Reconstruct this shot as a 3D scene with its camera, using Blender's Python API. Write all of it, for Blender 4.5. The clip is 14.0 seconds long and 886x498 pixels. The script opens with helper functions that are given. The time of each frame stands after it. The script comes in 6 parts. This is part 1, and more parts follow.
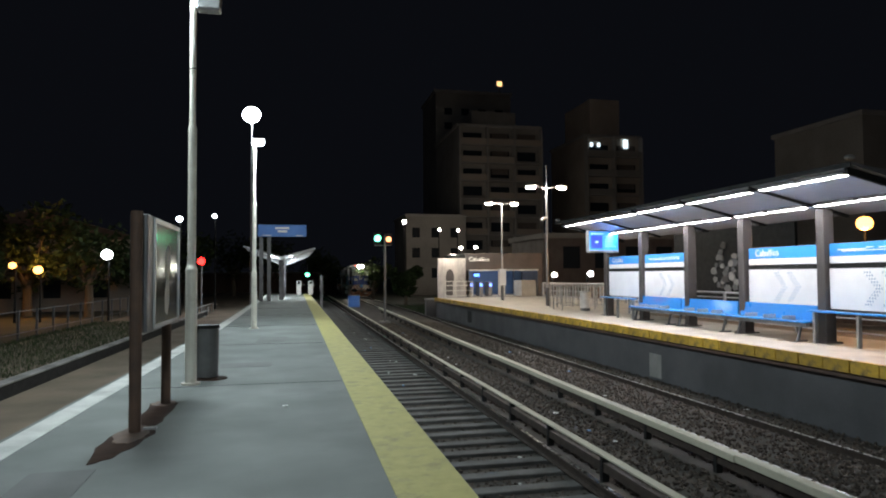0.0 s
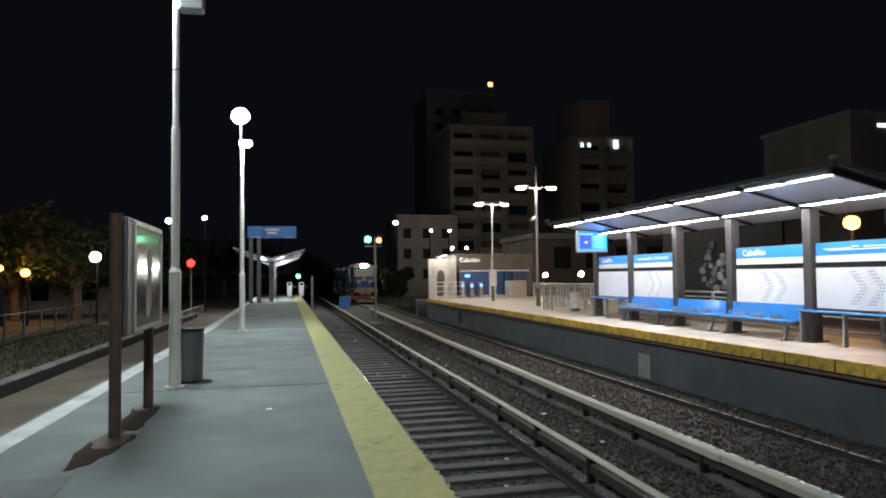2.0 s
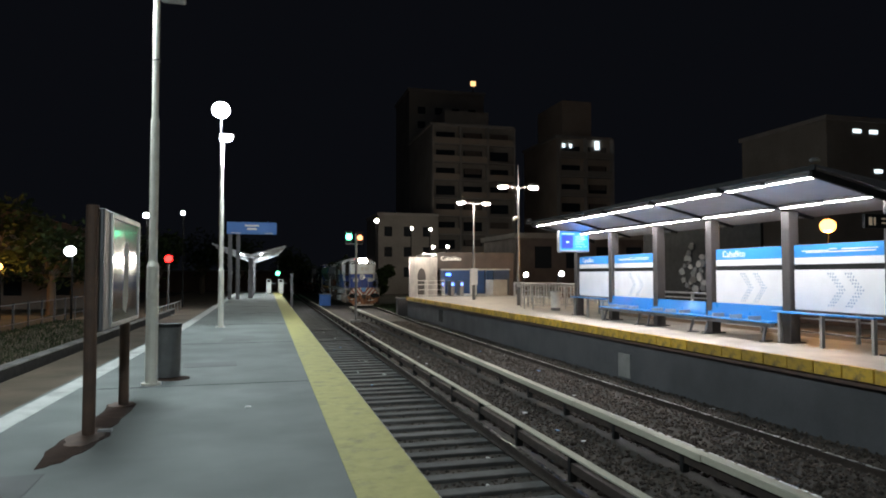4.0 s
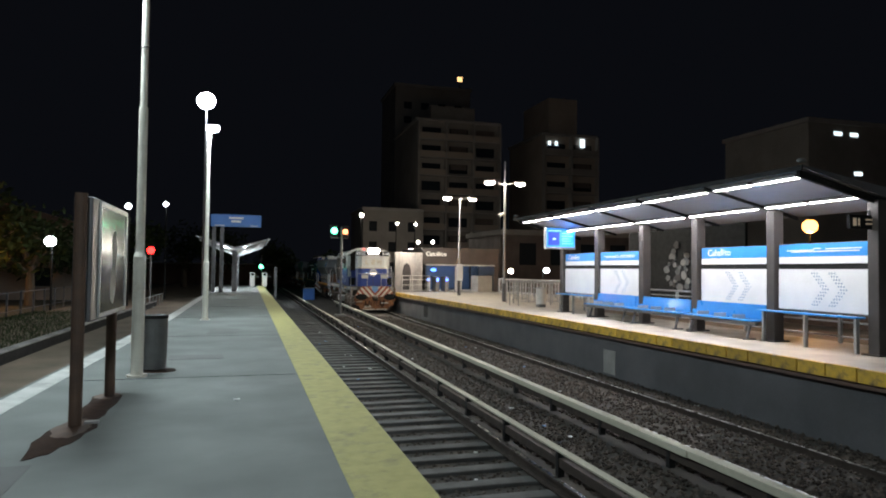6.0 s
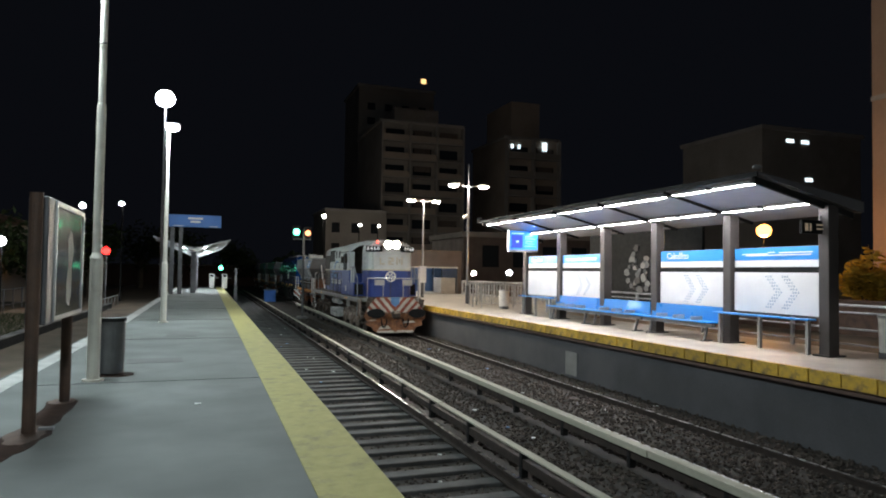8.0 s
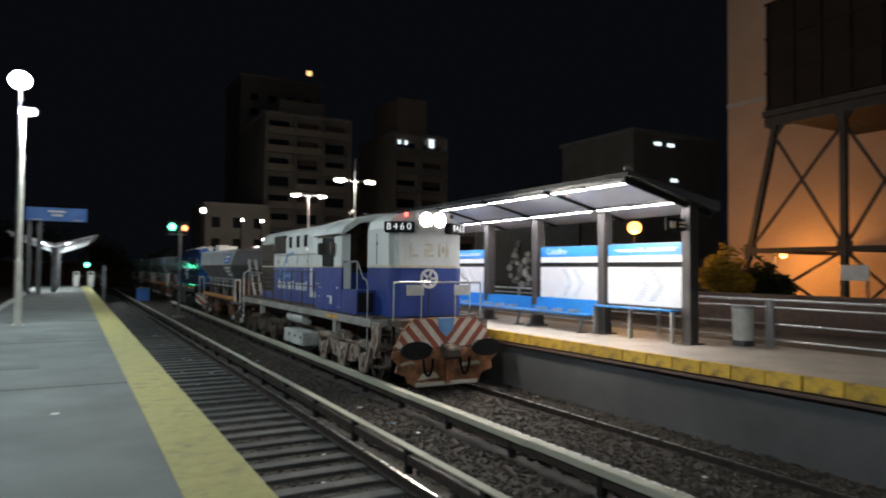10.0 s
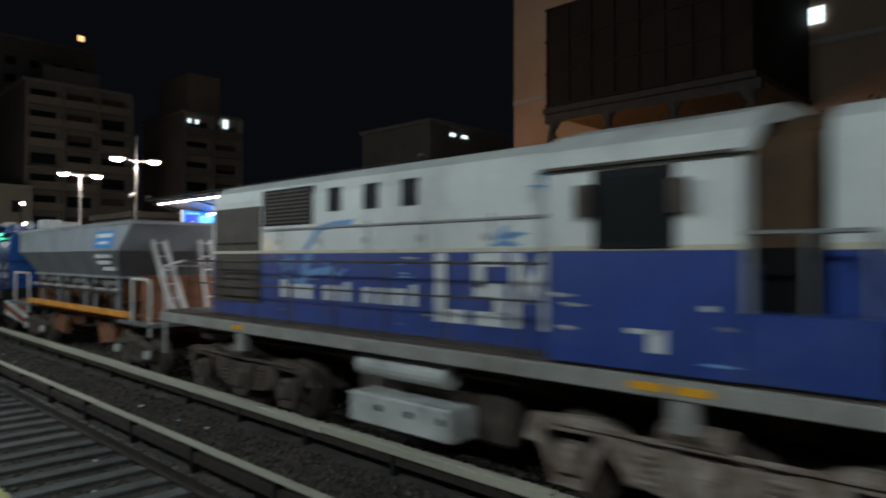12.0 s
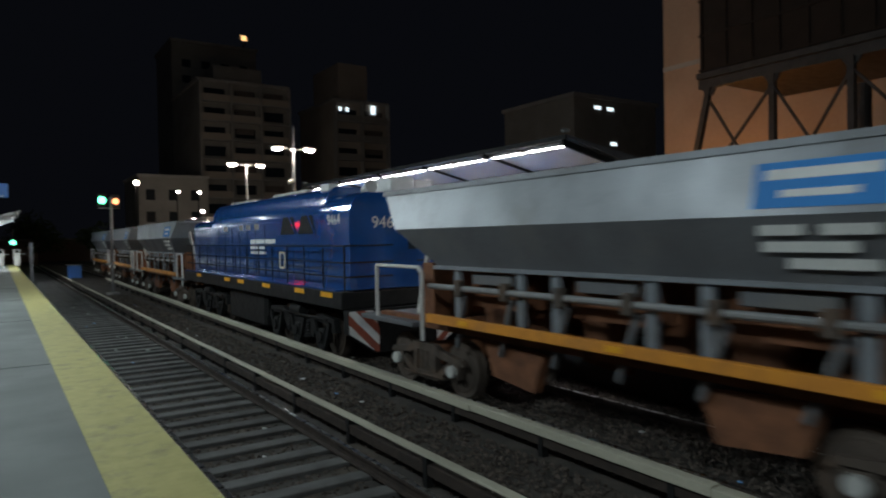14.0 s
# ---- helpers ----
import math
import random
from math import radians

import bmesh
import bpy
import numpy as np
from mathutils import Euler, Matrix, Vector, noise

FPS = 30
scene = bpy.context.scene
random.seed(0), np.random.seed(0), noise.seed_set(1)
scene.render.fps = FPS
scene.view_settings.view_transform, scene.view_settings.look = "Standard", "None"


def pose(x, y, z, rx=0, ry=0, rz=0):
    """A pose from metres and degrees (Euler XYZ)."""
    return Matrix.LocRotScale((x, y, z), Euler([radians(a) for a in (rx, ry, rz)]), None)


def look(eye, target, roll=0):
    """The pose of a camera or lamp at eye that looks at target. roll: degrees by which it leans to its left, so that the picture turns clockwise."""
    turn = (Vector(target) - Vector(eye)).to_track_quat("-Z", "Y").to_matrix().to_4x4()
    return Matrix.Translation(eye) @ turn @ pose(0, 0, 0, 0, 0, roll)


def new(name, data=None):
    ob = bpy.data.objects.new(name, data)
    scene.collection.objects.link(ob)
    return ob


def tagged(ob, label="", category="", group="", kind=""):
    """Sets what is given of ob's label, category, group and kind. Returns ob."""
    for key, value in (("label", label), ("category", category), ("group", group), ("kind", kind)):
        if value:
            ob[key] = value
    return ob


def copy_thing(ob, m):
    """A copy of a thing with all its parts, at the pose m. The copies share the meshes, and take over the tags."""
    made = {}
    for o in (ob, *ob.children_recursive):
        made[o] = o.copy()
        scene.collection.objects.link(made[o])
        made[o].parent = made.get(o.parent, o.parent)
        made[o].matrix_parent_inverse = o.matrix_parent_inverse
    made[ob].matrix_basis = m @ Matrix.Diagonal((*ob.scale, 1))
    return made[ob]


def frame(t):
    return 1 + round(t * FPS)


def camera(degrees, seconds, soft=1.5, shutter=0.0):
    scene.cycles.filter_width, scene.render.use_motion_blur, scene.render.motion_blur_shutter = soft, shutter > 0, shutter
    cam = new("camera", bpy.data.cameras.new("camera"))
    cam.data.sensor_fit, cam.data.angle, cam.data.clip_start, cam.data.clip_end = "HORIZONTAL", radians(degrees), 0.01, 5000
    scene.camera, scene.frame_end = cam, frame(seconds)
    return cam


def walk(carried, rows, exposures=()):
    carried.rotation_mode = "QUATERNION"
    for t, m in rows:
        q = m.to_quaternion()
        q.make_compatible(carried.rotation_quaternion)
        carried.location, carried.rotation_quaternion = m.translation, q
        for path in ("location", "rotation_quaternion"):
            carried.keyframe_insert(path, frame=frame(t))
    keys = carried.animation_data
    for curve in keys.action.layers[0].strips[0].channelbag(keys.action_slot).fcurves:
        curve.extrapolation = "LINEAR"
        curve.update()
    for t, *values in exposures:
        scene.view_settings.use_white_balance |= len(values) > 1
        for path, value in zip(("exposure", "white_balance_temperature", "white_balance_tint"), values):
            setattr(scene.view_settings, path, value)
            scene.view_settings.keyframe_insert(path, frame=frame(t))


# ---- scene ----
cam = camera(67.2, 14.0, soft=1.9, shutter=0.7)
PATH = [
    (0.0, pose(-0.035, -0.115, 1.611, 92.25, 0.40, -12.51)),
    (0.5, pose(-0.002, -0.106, 1.629, 92.87, -0.04, -12.14)),
    (1.0, pose(0.015, -0.121, 1.617, 92.45, 0.25, -12.23)),
    (1.5, pose(0.035, -0.118, 1.618, 92.19, 0.70, -13.07)),
    (2.0, pose(0.064, -0.097, 1.621, 92.30, 0.68, -13.19)),
    (2.5, pose(0.098, -0.069, 1.615, 92.26, 0.39, -13.72)),
    (5.0, pose(-0.001, 0.012, 1.602, 91.97, -0.13, -15.68)),
    (5.5, pose(-0.015, 0.026, 1.602, 91.76, -0.42, -16.19)),
    (6.0, pose(-0.049, 0.038, 1.583, 91.82, -0.67, -16.28)),
    (6.5, pose(-0.067, 0.035, 1.593, 91.65, -0.86, -16.10)),
    (7.0, pose(-0.088, 0.033, 1.594, 91.79, -0.70, -17.49)),
    (9.5, pose(-0.064, 0.054, 1.591, 91.97, -0.95, -24.56)),
    (10.0, pose(-0.029, 0.061, 1.605, 91.75, -0.49, -29.11)),
    (10.5, pose(-0.001, 0.045, 1.608, 91.64, -0.63, -34.53)),
    (11.0, pose(0.051, 0.033, 1.598, 91.39, -0.72, -42.84)),
    (11.5, pose(0.104, 0.021, 1.575, 91.45, -0.65, -48.68)),
    (12.0, pose(0.075, 0.046, 1.574, 90.67, 0.03, -46.08)),
    (12.5, pose(0.059, 0.060, 1.584, 90.26, 0.83, -38.49)),
    (13.0, pose(0.078, 0.075, 1.607, 90.44, 1.21, -32.06)),
    (13.5, pose(0.117, 0.100, 1.602, 89.82, 0.69, -31.36)),
    (14.0, pose(0.142, 0.127, 1.588, 88.93, 1.03, -33.74)),
]
walk(cam, PATH, [(0, 1.85), (7, 1.8), (9.5, 1.7), (10, 1.6), (11, 1.65), (11.5, 1.65), (12, 1.58), (13, 1.52), (14, 1.5)])

# ---- night sky and lamps ----
world = bpy.data.worlds.new("night")
scene.world = world
world.use_nodes = True
bg = world.node_tree.nodes["Background"]
bg.inputs["Color"].default_value = (0.22, 0.25, 0.36, 1)
bg.inputs["Strength"].default_value = 0.0038


def lamp(name, kind, x, y, z, power, colour=(1, 1, 1), size=0.3, aim=None, spot=None):
    data = bpy.data.lights.new(name, kind)
    data.energy, data.color = power, colour
    if kind == "AREA":
        data.size = size
    else:
        data.shadow_soft_size = size
    if spot:
        data.spot_size, data.spot_blend = radians(spot), 0.6
    ob = new(name, data)
    ob.matrix_world = look((x, y, z), aim) if aim else pose(x, y, z)
    return ob


COOL, WARM, SODIUM = (0.79, 0.94, 1.0), (1.0, 0.90, 0.76), (1.0, 0.45, 0.10)
# platform lamps on their poles; the third is added, unseen, for near light
lamp("lamp_light", "POINT", -2.46, 10.55, 6.35, 430, COOL, 0.8)
lamp("lamp_light", "POINT", -1.17, 21.1, 5.60, 420, COOL, 0.2)
lamp("lamp_light", "POINT", -1.2, -3.0, 5.60, 385, COOL, 0.2)
lamp("lamp_light", "POINT", -2.6, 39.6, 10.6, 500, COOL, 0.3)
lamp("lamp_light", "POINT", 12.2, 31.1, 5.75, 230, WARM, 0.3)
lamp("lamp_light", "POINT", 12.3, 38.8, 5.75, 300, WARM, 0.3)
# station hall, turnstiles of the far shelter
lamp("hall_light", "POINT", 14.6, 48.2, 2.75, 60, (0.75, 0.86, 1.0), 0.3)
# added source without a known lamp, brightens the mural
lamp("mural_light", "POINT", 10.6, 44.4, 3.1, 90, WARM, 0.1)
lamp("turnstile_light", "POINT", 0.0, 56.5, 2.9, 60, COOL, 0.2)
# sodium street lamps behind the station
lamp("street_light", "POINT", 30.6, 20.6, 2.2, 190, SODIUM, 0.2)
lamp("street_light", "POINT", 22.0, 22.0, 3.25, 320, SODIUM, 0.2)
lamp("street_light", "POINT", -18.6, 53.0, 2.6, 170, SODIUM, 0.2)
# no post stands here: added to brighten the facades beyond the hall
lamp("street_light", "POINT", 22.0, 88.0, 6.5, 110, WARM, 0.5)

# ---- materials ----
def mat(name, c1, c2=None, scale=3.0, rough=0.7, metal=0.0, bump=0.15, fine=60.0, stain=None, amount=0.45, coat=0.0, stretch=(1, 1, 1), island=0.0):
    """A surface of two colours mixed by coarse and fine noise, with stains and relief."""
    m = bpy.data.materials.new(name)
    m.use_nodes = True
    n, l = m.node_tree.nodes, m.node_tree.links
    b = n["Principled BSDF"]
    b.inputs["Metallic"].default_value = metal
    b.inputs["Coat Weight"].default_value = coat
    b.inputs["Coat Roughness"].default_value = 0.07
    c2 = c2 or tuple(v * 0.65 for v in c1)
    co = n.new("ShaderNodeTexCoord")
    mp = n.new("ShaderNodeMapping")
    mp.inputs["Scale"].default_value = stretch
    l.new(co.outputs["Object"], mp.inputs["Vector"])
    big, small = n.new("ShaderNodeTexNoise"), n.new("ShaderNodeTexNoise")
    big.inputs["Scale"].default_value, small.inputs["Scale"].default_value = scale, fine
    big.inputs["Detail"].default_value, small.inputs["Detail"].default_value = 6, 3
    for t in (big, small):
        l.new(mp.outputs["Vector"], t.inputs["Vector"])
    add = n.new("ShaderNodeMath")
    add.operation = "MULTIPLY_ADD"
    l.new(small.outputs["Fac"], add.inputs[0])
    add.inputs[1].default_value = 0.4
    l.new(big.outputs["Fac"], add.inputs[2])
    ramp = n.new("ShaderNodeValToRGB")
    ramp.color_ramp.elements[0].position, ramp.color_ramp.elements[1].position = 0.48, 0.92
    ramp.color_ramp.elements[0].color, ramp.color_ramp.elements[1].color = (*c1, 1), (*c2, 1)
    l.new(add.outputs[0], ramp.inputs[0])
    out = ramp.outputs[0]
    if stain:
        st = n.new("ShaderNodeTexNoise")
        st.inputs["Scale"].default_value, st.inputs["Detail"].default_value = scale * 0.45, 8
        st.inputs["Roughness"].default_value = 0.7
        l.new(mp.outputs["Vector"], st.inputs["Vector"])
        sr = n.new("ShaderNodeValToRGB")
        sr.color_ramp.elements[0].position, sr.color_ramp.elements[1].position = 0.52, 0.68
        l.new(st.outputs["Fac"], sr.inputs[0])
        k = n.new("ShaderNodeMath")
        k.operation, k.inputs[1].default_value = "MULTIPLY", amount
        l.new(sr.outputs[0], k.inputs[0])
        mix = n.new("ShaderNodeMixRGB")
        mix.inputs[2].default_value = (*stain, 1)
        l.new(k.outputs[0], mix.inputs[0])
        l.new(out, mix.inputs[1])
        out = mix.outputs[0]
    if island:
        ob, hue = n.new("ShaderNodeObjectInfo"), n.new("ShaderNodeHueSaturation")
        geo, plus = n.new("ShaderNodeNewGeometry"), n.new("ShaderNodeMath")
        l.new(ob.outputs["Random"], plus.inputs[0])
        l.new(geo.outputs["Random Per Island"], plus.inputs[1])
        fr = n.new("ShaderNodeMath")
        fr.operation = "FRACT"
        l.new(plus.outputs[0], fr.inputs[0])
        mr = n.new("ShaderNodeMapRange")
        mr.inputs["To Min"].default_value, mr.inputs["To Max"].default_value = 1 - island, 1 + island
        l.new(fr.outputs[0], mr.inputs["Value"])
        l.new(mr.outputs[0], hue.inputs["Value"])
        l.new(out, hue.inputs["Color"])
        out = hue.outputs[0]
    l.new(out, b.inputs["Base Color"])
    rr = n.new("ShaderNodeMapRange")
    rr.inputs["To Min"].default_value, rr.inputs["To Max"].default_value = max(rough - 0.12, 0.03), min(rough + 0.12, 1)
    l.new(big.outputs["Fac"], rr.inputs["Value"])
    l.new(rr.outputs[0], b.inputs["Roughness"])
    if bump:
        bm_ = n.new("ShaderNodeBump")
        bm_.inputs["Strength"].default_value, bm_.inputs["Distance"].default_value = bump, 0.02
        l.new(add.outputs[0], bm_.inputs["Height"])
        l.new(bm_.outputs[0], b.inputs["Normal"])
    return m


def glow(name, colour, strength):
    m = bpy.data.materials.new(name)
    m.use_nodes = True
    b = m.node_tree.nodes["Principled BSDF"]
    b.inputs["Base Color"].default_value = (*colour, 1)
    b.inputs["Emission Color"].default_value = (*colour, 1)
    b.inputs["Emission Strength"].default_value = strength
    return m


def glass(name, colour=(0.02, 0.025, 0.03), rough=0.06, gloss=0.7):
    m = bpy.data.materials.new(name)
    m.use_nodes = True
    b = m.node_tree.nodes["Principled BSDF"]
    b.inputs["Base Color"].default_value = (*colour, 1)
    b.inputs["Roughness"].default_value = rough
    b.inputs["Specular IOR Level"].default_value = gloss
    return m


M = {
    "asphalt": mat("platform_asphalt", (0.192, 0.206, 0.193), (0.135, 0.145, 0.135), 0.9, 0.85, 0, 0.25, 110, (0.10, 0.095, 0.09), 0.3),
    "yellow": mat("worn_yellow_paint", (0.45, 0.40, 0.135), (0.37, 0.33, 0.115), 7.0, 0.75, 0, 0.3, 90, (0.17, 0.155, 0.10), 0.6),
    "patch": mat("asphalt_patch", (0.165, 0.165, 0.16), (0.125, 0.127, 0.122), 1.2, 0.85, 0, 0.3, 120),
    "edge_yellow": mat("edge_block_yellow", (0.66, 0.40, 0.035), (0.44, 0.27, 0.05), 9.0, 0.6, 0, 0.15, 60, (0.10, 0.075, 0.05), 0.75, island=0.25),
    "whiteline": mat("worn_white_paint", (0.60, 0.60, 0.56), (0.38, 0.38, 0.36), 2.5, 0.7, 0, 0.15, 80, (0.2, 0.19, 0.17), 0.6),
    "concrete": mat("weathered_concrete", (0.30, 0.29, 0.27), (0.19, 0.185, 0.175), 1.2, 0.85, 0, 0.25, 45, (0.10, 0.095, 0.09), 0.6),
    "plinth": mat("dark_platform_face", (0.095, 0.093, 0.097), (0.06, 0.06, 0.063), 0.8, 0.8, 0, 0.2, 35, (0.06, 0.06, 0.06), 0.6),
    "paving": mat("pale_paving", (0.46, 0.40, 0.32), (0.34, 0.30, 0.25), 1.4, 0.6, 0, 0.12, 50, (0.22, 0.19, 0.16), 0.5),
    "ballast": mat("ballast_bed", (0.075, 0.066, 0.057), (0.04, 0.036, 0.032), 2.0, 0.9, 0, 0.9, 22, (0.13, 0.10, 0.07), 0.5),
    "stone": mat("ballast_stone", (0.10, 0.08, 0.066), (0.055, 0.045, 0.038), 6, 0.95, 0, 0.3, 80, island=0.5),
    "dirt": mat("packed_earth", (0.22, 0.165, 0.115), (0.13, 0.10, 0.07), 0.7, 0.92, 0, 0.5, 25, (0.06, 0.06, 0.035), 0.6),
    "ground": mat("dark_ground", (0.07, 0.065, 0.05), (0.035, 0.04, 0.025), 0.3, 0.95, 0, 0.5, 8),
    "grass": mat("night_grass", (0.05, 0.075, 0.025), (0.03, 0.045, 0.018), 3, 0.9, 0, 0.3, 50, island=0.5),
    "sleeper": mat("greyed_sleeper", (0.105, 0.102, 0.096), (0.06, 0.058, 0.055), 3.0, 0.85, 0, 0.4, 40, (0.07, 0.06, 0.05), 0.6, island=0.25),
    "rail_rust": mat("rusty_rail", (0.06, 0.042, 0.032), (0.035, 0.027, 0.022), 6, 0.75, 0.4, 0.2, 80),
    "rail_top": mat("polished_rail_head", (0.62, 0.60, 0.58), (0.48, 0.46, 0.44), 9, 0.28, 1.0, 0.05, 90),
    "cover": mat("cream_cover_board", (0.50, 0.47, 0.36), (0.36, 0.34, 0.26), 1.6, 0.7, 0, 0.15, 40, (0.18, 0.16, 0.12), 0.5, stretch=(1, 0.25, 1)),
    "steel": mat("dark_grey_steel", (0.15, 0.145, 0.15), (0.10, 0.10, 0.105), 2, 0.5, 0.3, 0.06, 60, (0.07, 0.065, 0.06), 0.4),
    "galv": mat("galvanised_steel", (0.42, 0.42, 0.41), (0.30, 0.30, 0.30), 3, 0.45, 0.7, 0.06, 50),
    "cream_paint": mat("cream_pole_paint", (0.80, 0.76, 0.66), (0.66, 0.62, 0.54), 4, 0.5, 0, 0.06, 50, (0.25, 0.17, 0.10), 0.4),
    "rust": mat("rust_brown_paint", (0.13, 0.075, 0.05), (0.075, 0.05, 0.04), 5, 0.75, 0.1, 0.2, 60, (0.16, 0.08, 0.04), 0.5),
    "footing": mat("rust_stained_earth", (0.042, 0.02, 0.012), (0.024, 0.012, 0.008), 4, 1.0, 0, 0.4, 40, (0.09, 0.05, 0.035), 0.5),
    "sign_blue": mat("sign_blue", (0.028, 0.27, 0.72), (0.024, 0.24, 0.66), 2, 0.35, 0, 0.02, 40, coat=0.3),
    "sign_white": mat("sign_white", (0.74, 0.74, 0.74), (0.66, 0.66, 0.67), 1.5, 0.35, 0, 0.02, 40, (0.5, 0.49, 0.47), 0.3, coat=0.3),
    "dots": mat("sign_dots", (0.24, 0.36, 0.50), None, 3, 0.5, 0, 0),
    "soffit": mat("grey_soffit", (0.52, 0.52, 0.56), (0.43, 0.43, 0.47), 1, 0.35, 0.2, 0.05, 30),
    "bench_blue": mat("bench_blue", (0.02, 0.24, 0.62), (0.018, 0.20, 0.54), 3, 0.3, 0, 0.04, 40, coat=0.5),
    "bin": mat("grey_bin_plastic", (0.14, 0.14, 0.14), (0.09, 0.09, 0.09), 4, 0.55, 0.2, 0.08, 60),
    "white_paint": mat("railing_white", (0.66, 0.64, 0.60), (0.50, 0.48, 0.45), 5, 0.5, 0, 0.08, 60),
    "loco_white": mat("loco_white_paint", (0.75, 0.755, 0.715), (0.57, 0.58, 0.55), 1.3, 0.45, 0, 0.05, 30, (0.22, 0.20, 0.17), 0.45, coat=0.2, stretch=(1, 1, 0.45)),
    "loco_blue": mat("loco_blue_paint", (0.028, 0.066, 0.29), (0.022, 0.046, 0.20), 1.5, 0.42, 0, 0.05, 30, (0.13, 0.13, 0.2), 0.35, coat=0.25),
    "loco_sill": mat("grey_loco_sill", (0.34, 0.33, 0.30), (0.22, 0.21, 0.19), 2.5, 0.6, 0, 0.1, 40, (0.12, 0.08, 0.05), 0.6),
    "loco_dark": mat("grimy_running_gear", (0.125, 0.098, 0.078), (0.065, 0.053, 0.045), 4, 0.7, 0.2, 0.3, 50, (0.18, 0.10, 0.055), 0.5),
    "loco_frame": mat("dusty_bogie_frame", (0.42, 0.35, 0.29), (0.13, 0.085, 0.06), 5, 0.8, 0.1, 0.3, 35, (0.15, 0.06, 0.032), 0.95),
    "loco_rust": mat("rusted_plow", (0.42, 0.18, 0.075), (0.12, 0.05, 0.03), 5.5, 0.8, 0.1, 0.35, 30, (0.05, 0.028, 0.02), 0.9),
    "stripe_white": mat("dirty_white_stripe", (0.72, 0.66, 0.55), (0.52, 0.46, 0.37), 5, 0.6, 0, 0.1, 50, (0.36, 0.16, 0.08), 0.4),
    "stripe_red": mat("faded_red_stripe", (0.36, 0.09, 0.05), (0.26, 0.065, 0.04), 5, 0.6, 0, 0.1, 50, (0.14, 0.06, 0.04), 0.4),
    "black": mat("matt_black", (0.014, 0.0135, 0.013), (0.009, 0.009, 0.009), 5, 0.7, 0, 0.1, 50),
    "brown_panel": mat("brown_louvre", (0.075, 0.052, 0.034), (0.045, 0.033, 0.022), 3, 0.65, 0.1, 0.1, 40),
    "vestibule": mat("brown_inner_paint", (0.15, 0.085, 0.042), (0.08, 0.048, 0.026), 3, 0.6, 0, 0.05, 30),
    "letter": mat("letter_white", (0.75, 0.75, 0.73), (0.6, 0.6, 0.58), 6, 0.5, 0, 0.04),
    "tan_line": mat("cream_line", (0.70, 0.62, 0.46), None, 4, 0.5, 0, 0),
    "graffiti": mat("blue_spray_paint", (0.16, 0.34, 0.62), (0.11, 0.25, 0.5), 5, 0.55, 0, 0),
    "reflector": mat("amber_reflector", (0.85, 0.42, 0.03), (0.8, 0.36, 0.02), 6, 0.35, 0, 0),
    "orange_bar": mat("orange_side_bar", (0.76, 0.30, 0.03), (0.58, 0.22, 0.03), 3, 0.5, 0, 0.08, 40, (0.25, 0.12, 0.05), 0.4),
    "plate_blue": mat("painted_plate_blue", (0.02, 0.22, 0.58), (0.018, 0.18, 0.50), 2, 0.65, 0, 0.03, 40),
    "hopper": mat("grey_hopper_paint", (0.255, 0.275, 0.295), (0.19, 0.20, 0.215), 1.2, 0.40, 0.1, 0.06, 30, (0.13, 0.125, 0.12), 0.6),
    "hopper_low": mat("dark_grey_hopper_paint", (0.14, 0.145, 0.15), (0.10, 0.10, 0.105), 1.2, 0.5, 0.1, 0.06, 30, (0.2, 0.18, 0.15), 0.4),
    "hopper_rust": mat("rust_brown_wagon", (0.26, 0.11, 0.055), (0.12, 0.055, 0.032), 4, 0.75, 0.1, 0.2, 40, (0.20, 0.10, 0.05), 0.4),
    "blue2": mat("glossy_blue_loco", (0.011, 0.075, 0.27), (0.009, 0.06, 0.22), 1.2, 0.16, 0, 0.0, 30, coat=1.0),
    "facade": mat("dim_facade", (0.30, 0.27, 0.24), (0.22, 0.20, 0.18), 0.25, 0.85, 0, 0.1, 4, (0.15, 0.135, 0.12), 0.5),
    "facade2": mat("tan_facade", (0.40, 0.33, 0.27), (0.30, 0.25, 0.21), 0.2, 0.85, 0, 0.1, 4, (0.22, 0.18, 0.15), 0.5),
    # red of the sodium city glow is mixed into the beige wall colour
    "render_wall": mat("red_beige_render", (0.42, 0.285, 0.205), (0.33, 0.22, 0.155), 0.22, 0.9, 0, 0.12, 5, (0.24, 0.16, 0.115), 0.5),
    "slab": mat("pale_slab", (0.36, 0.33, 0.30), (0.27, 0.25, 0.23), 0.5, 0.85, 0, 0.1, 6),
    "shutter": mat("dark_shutter", (0.14, 0.11, 0.095), (0.09, 0.07, 0.06), 1, 0.6, 0, 0.1, 20),
    "pane": glass("dark_pane"),
    "cabglass": glass("cab_glass", (0.012, 0.014, 0.014), 0.45, 0.06),
    "poster": mat("faded_poster", (0.10, 0.105, 0.10), (0.045, 0.05, 0.048), 1.6, 0.16, 0, 0.0, 6, (0.18, 0.18, 0.17), 0.5, coat=0.6),
    "tank": mat("brown_water_tank", (0.022, 0.0145, 0.011), (0.015, 0.0105, 0.0085), 1, 0.9, 0.0, 0.15, 12, (0.03, 0.018, 0.013), 0.5),
    "tower_steel": mat("dark_tower_steel", (0.05, 0.044, 0.042), (0.03, 0.028, 0.027), 3, 0.6, 0.3, 0.1, 30),
    "bark": mat("bark", (0.11, 0.085, 0.06), (0.06, 0.048, 0.036), 6, 0.9, 0, 0.6, 30, stretch=(1, 1, 0.3)),
    "leaf": mat("leaves", (0.036, 0.054, 0.018), (0.022, 0.034, 0.012), 2, 0.7, 0, 0.0, 20, island=0.5),
    # gold of the sodium light is put into this leaf colour
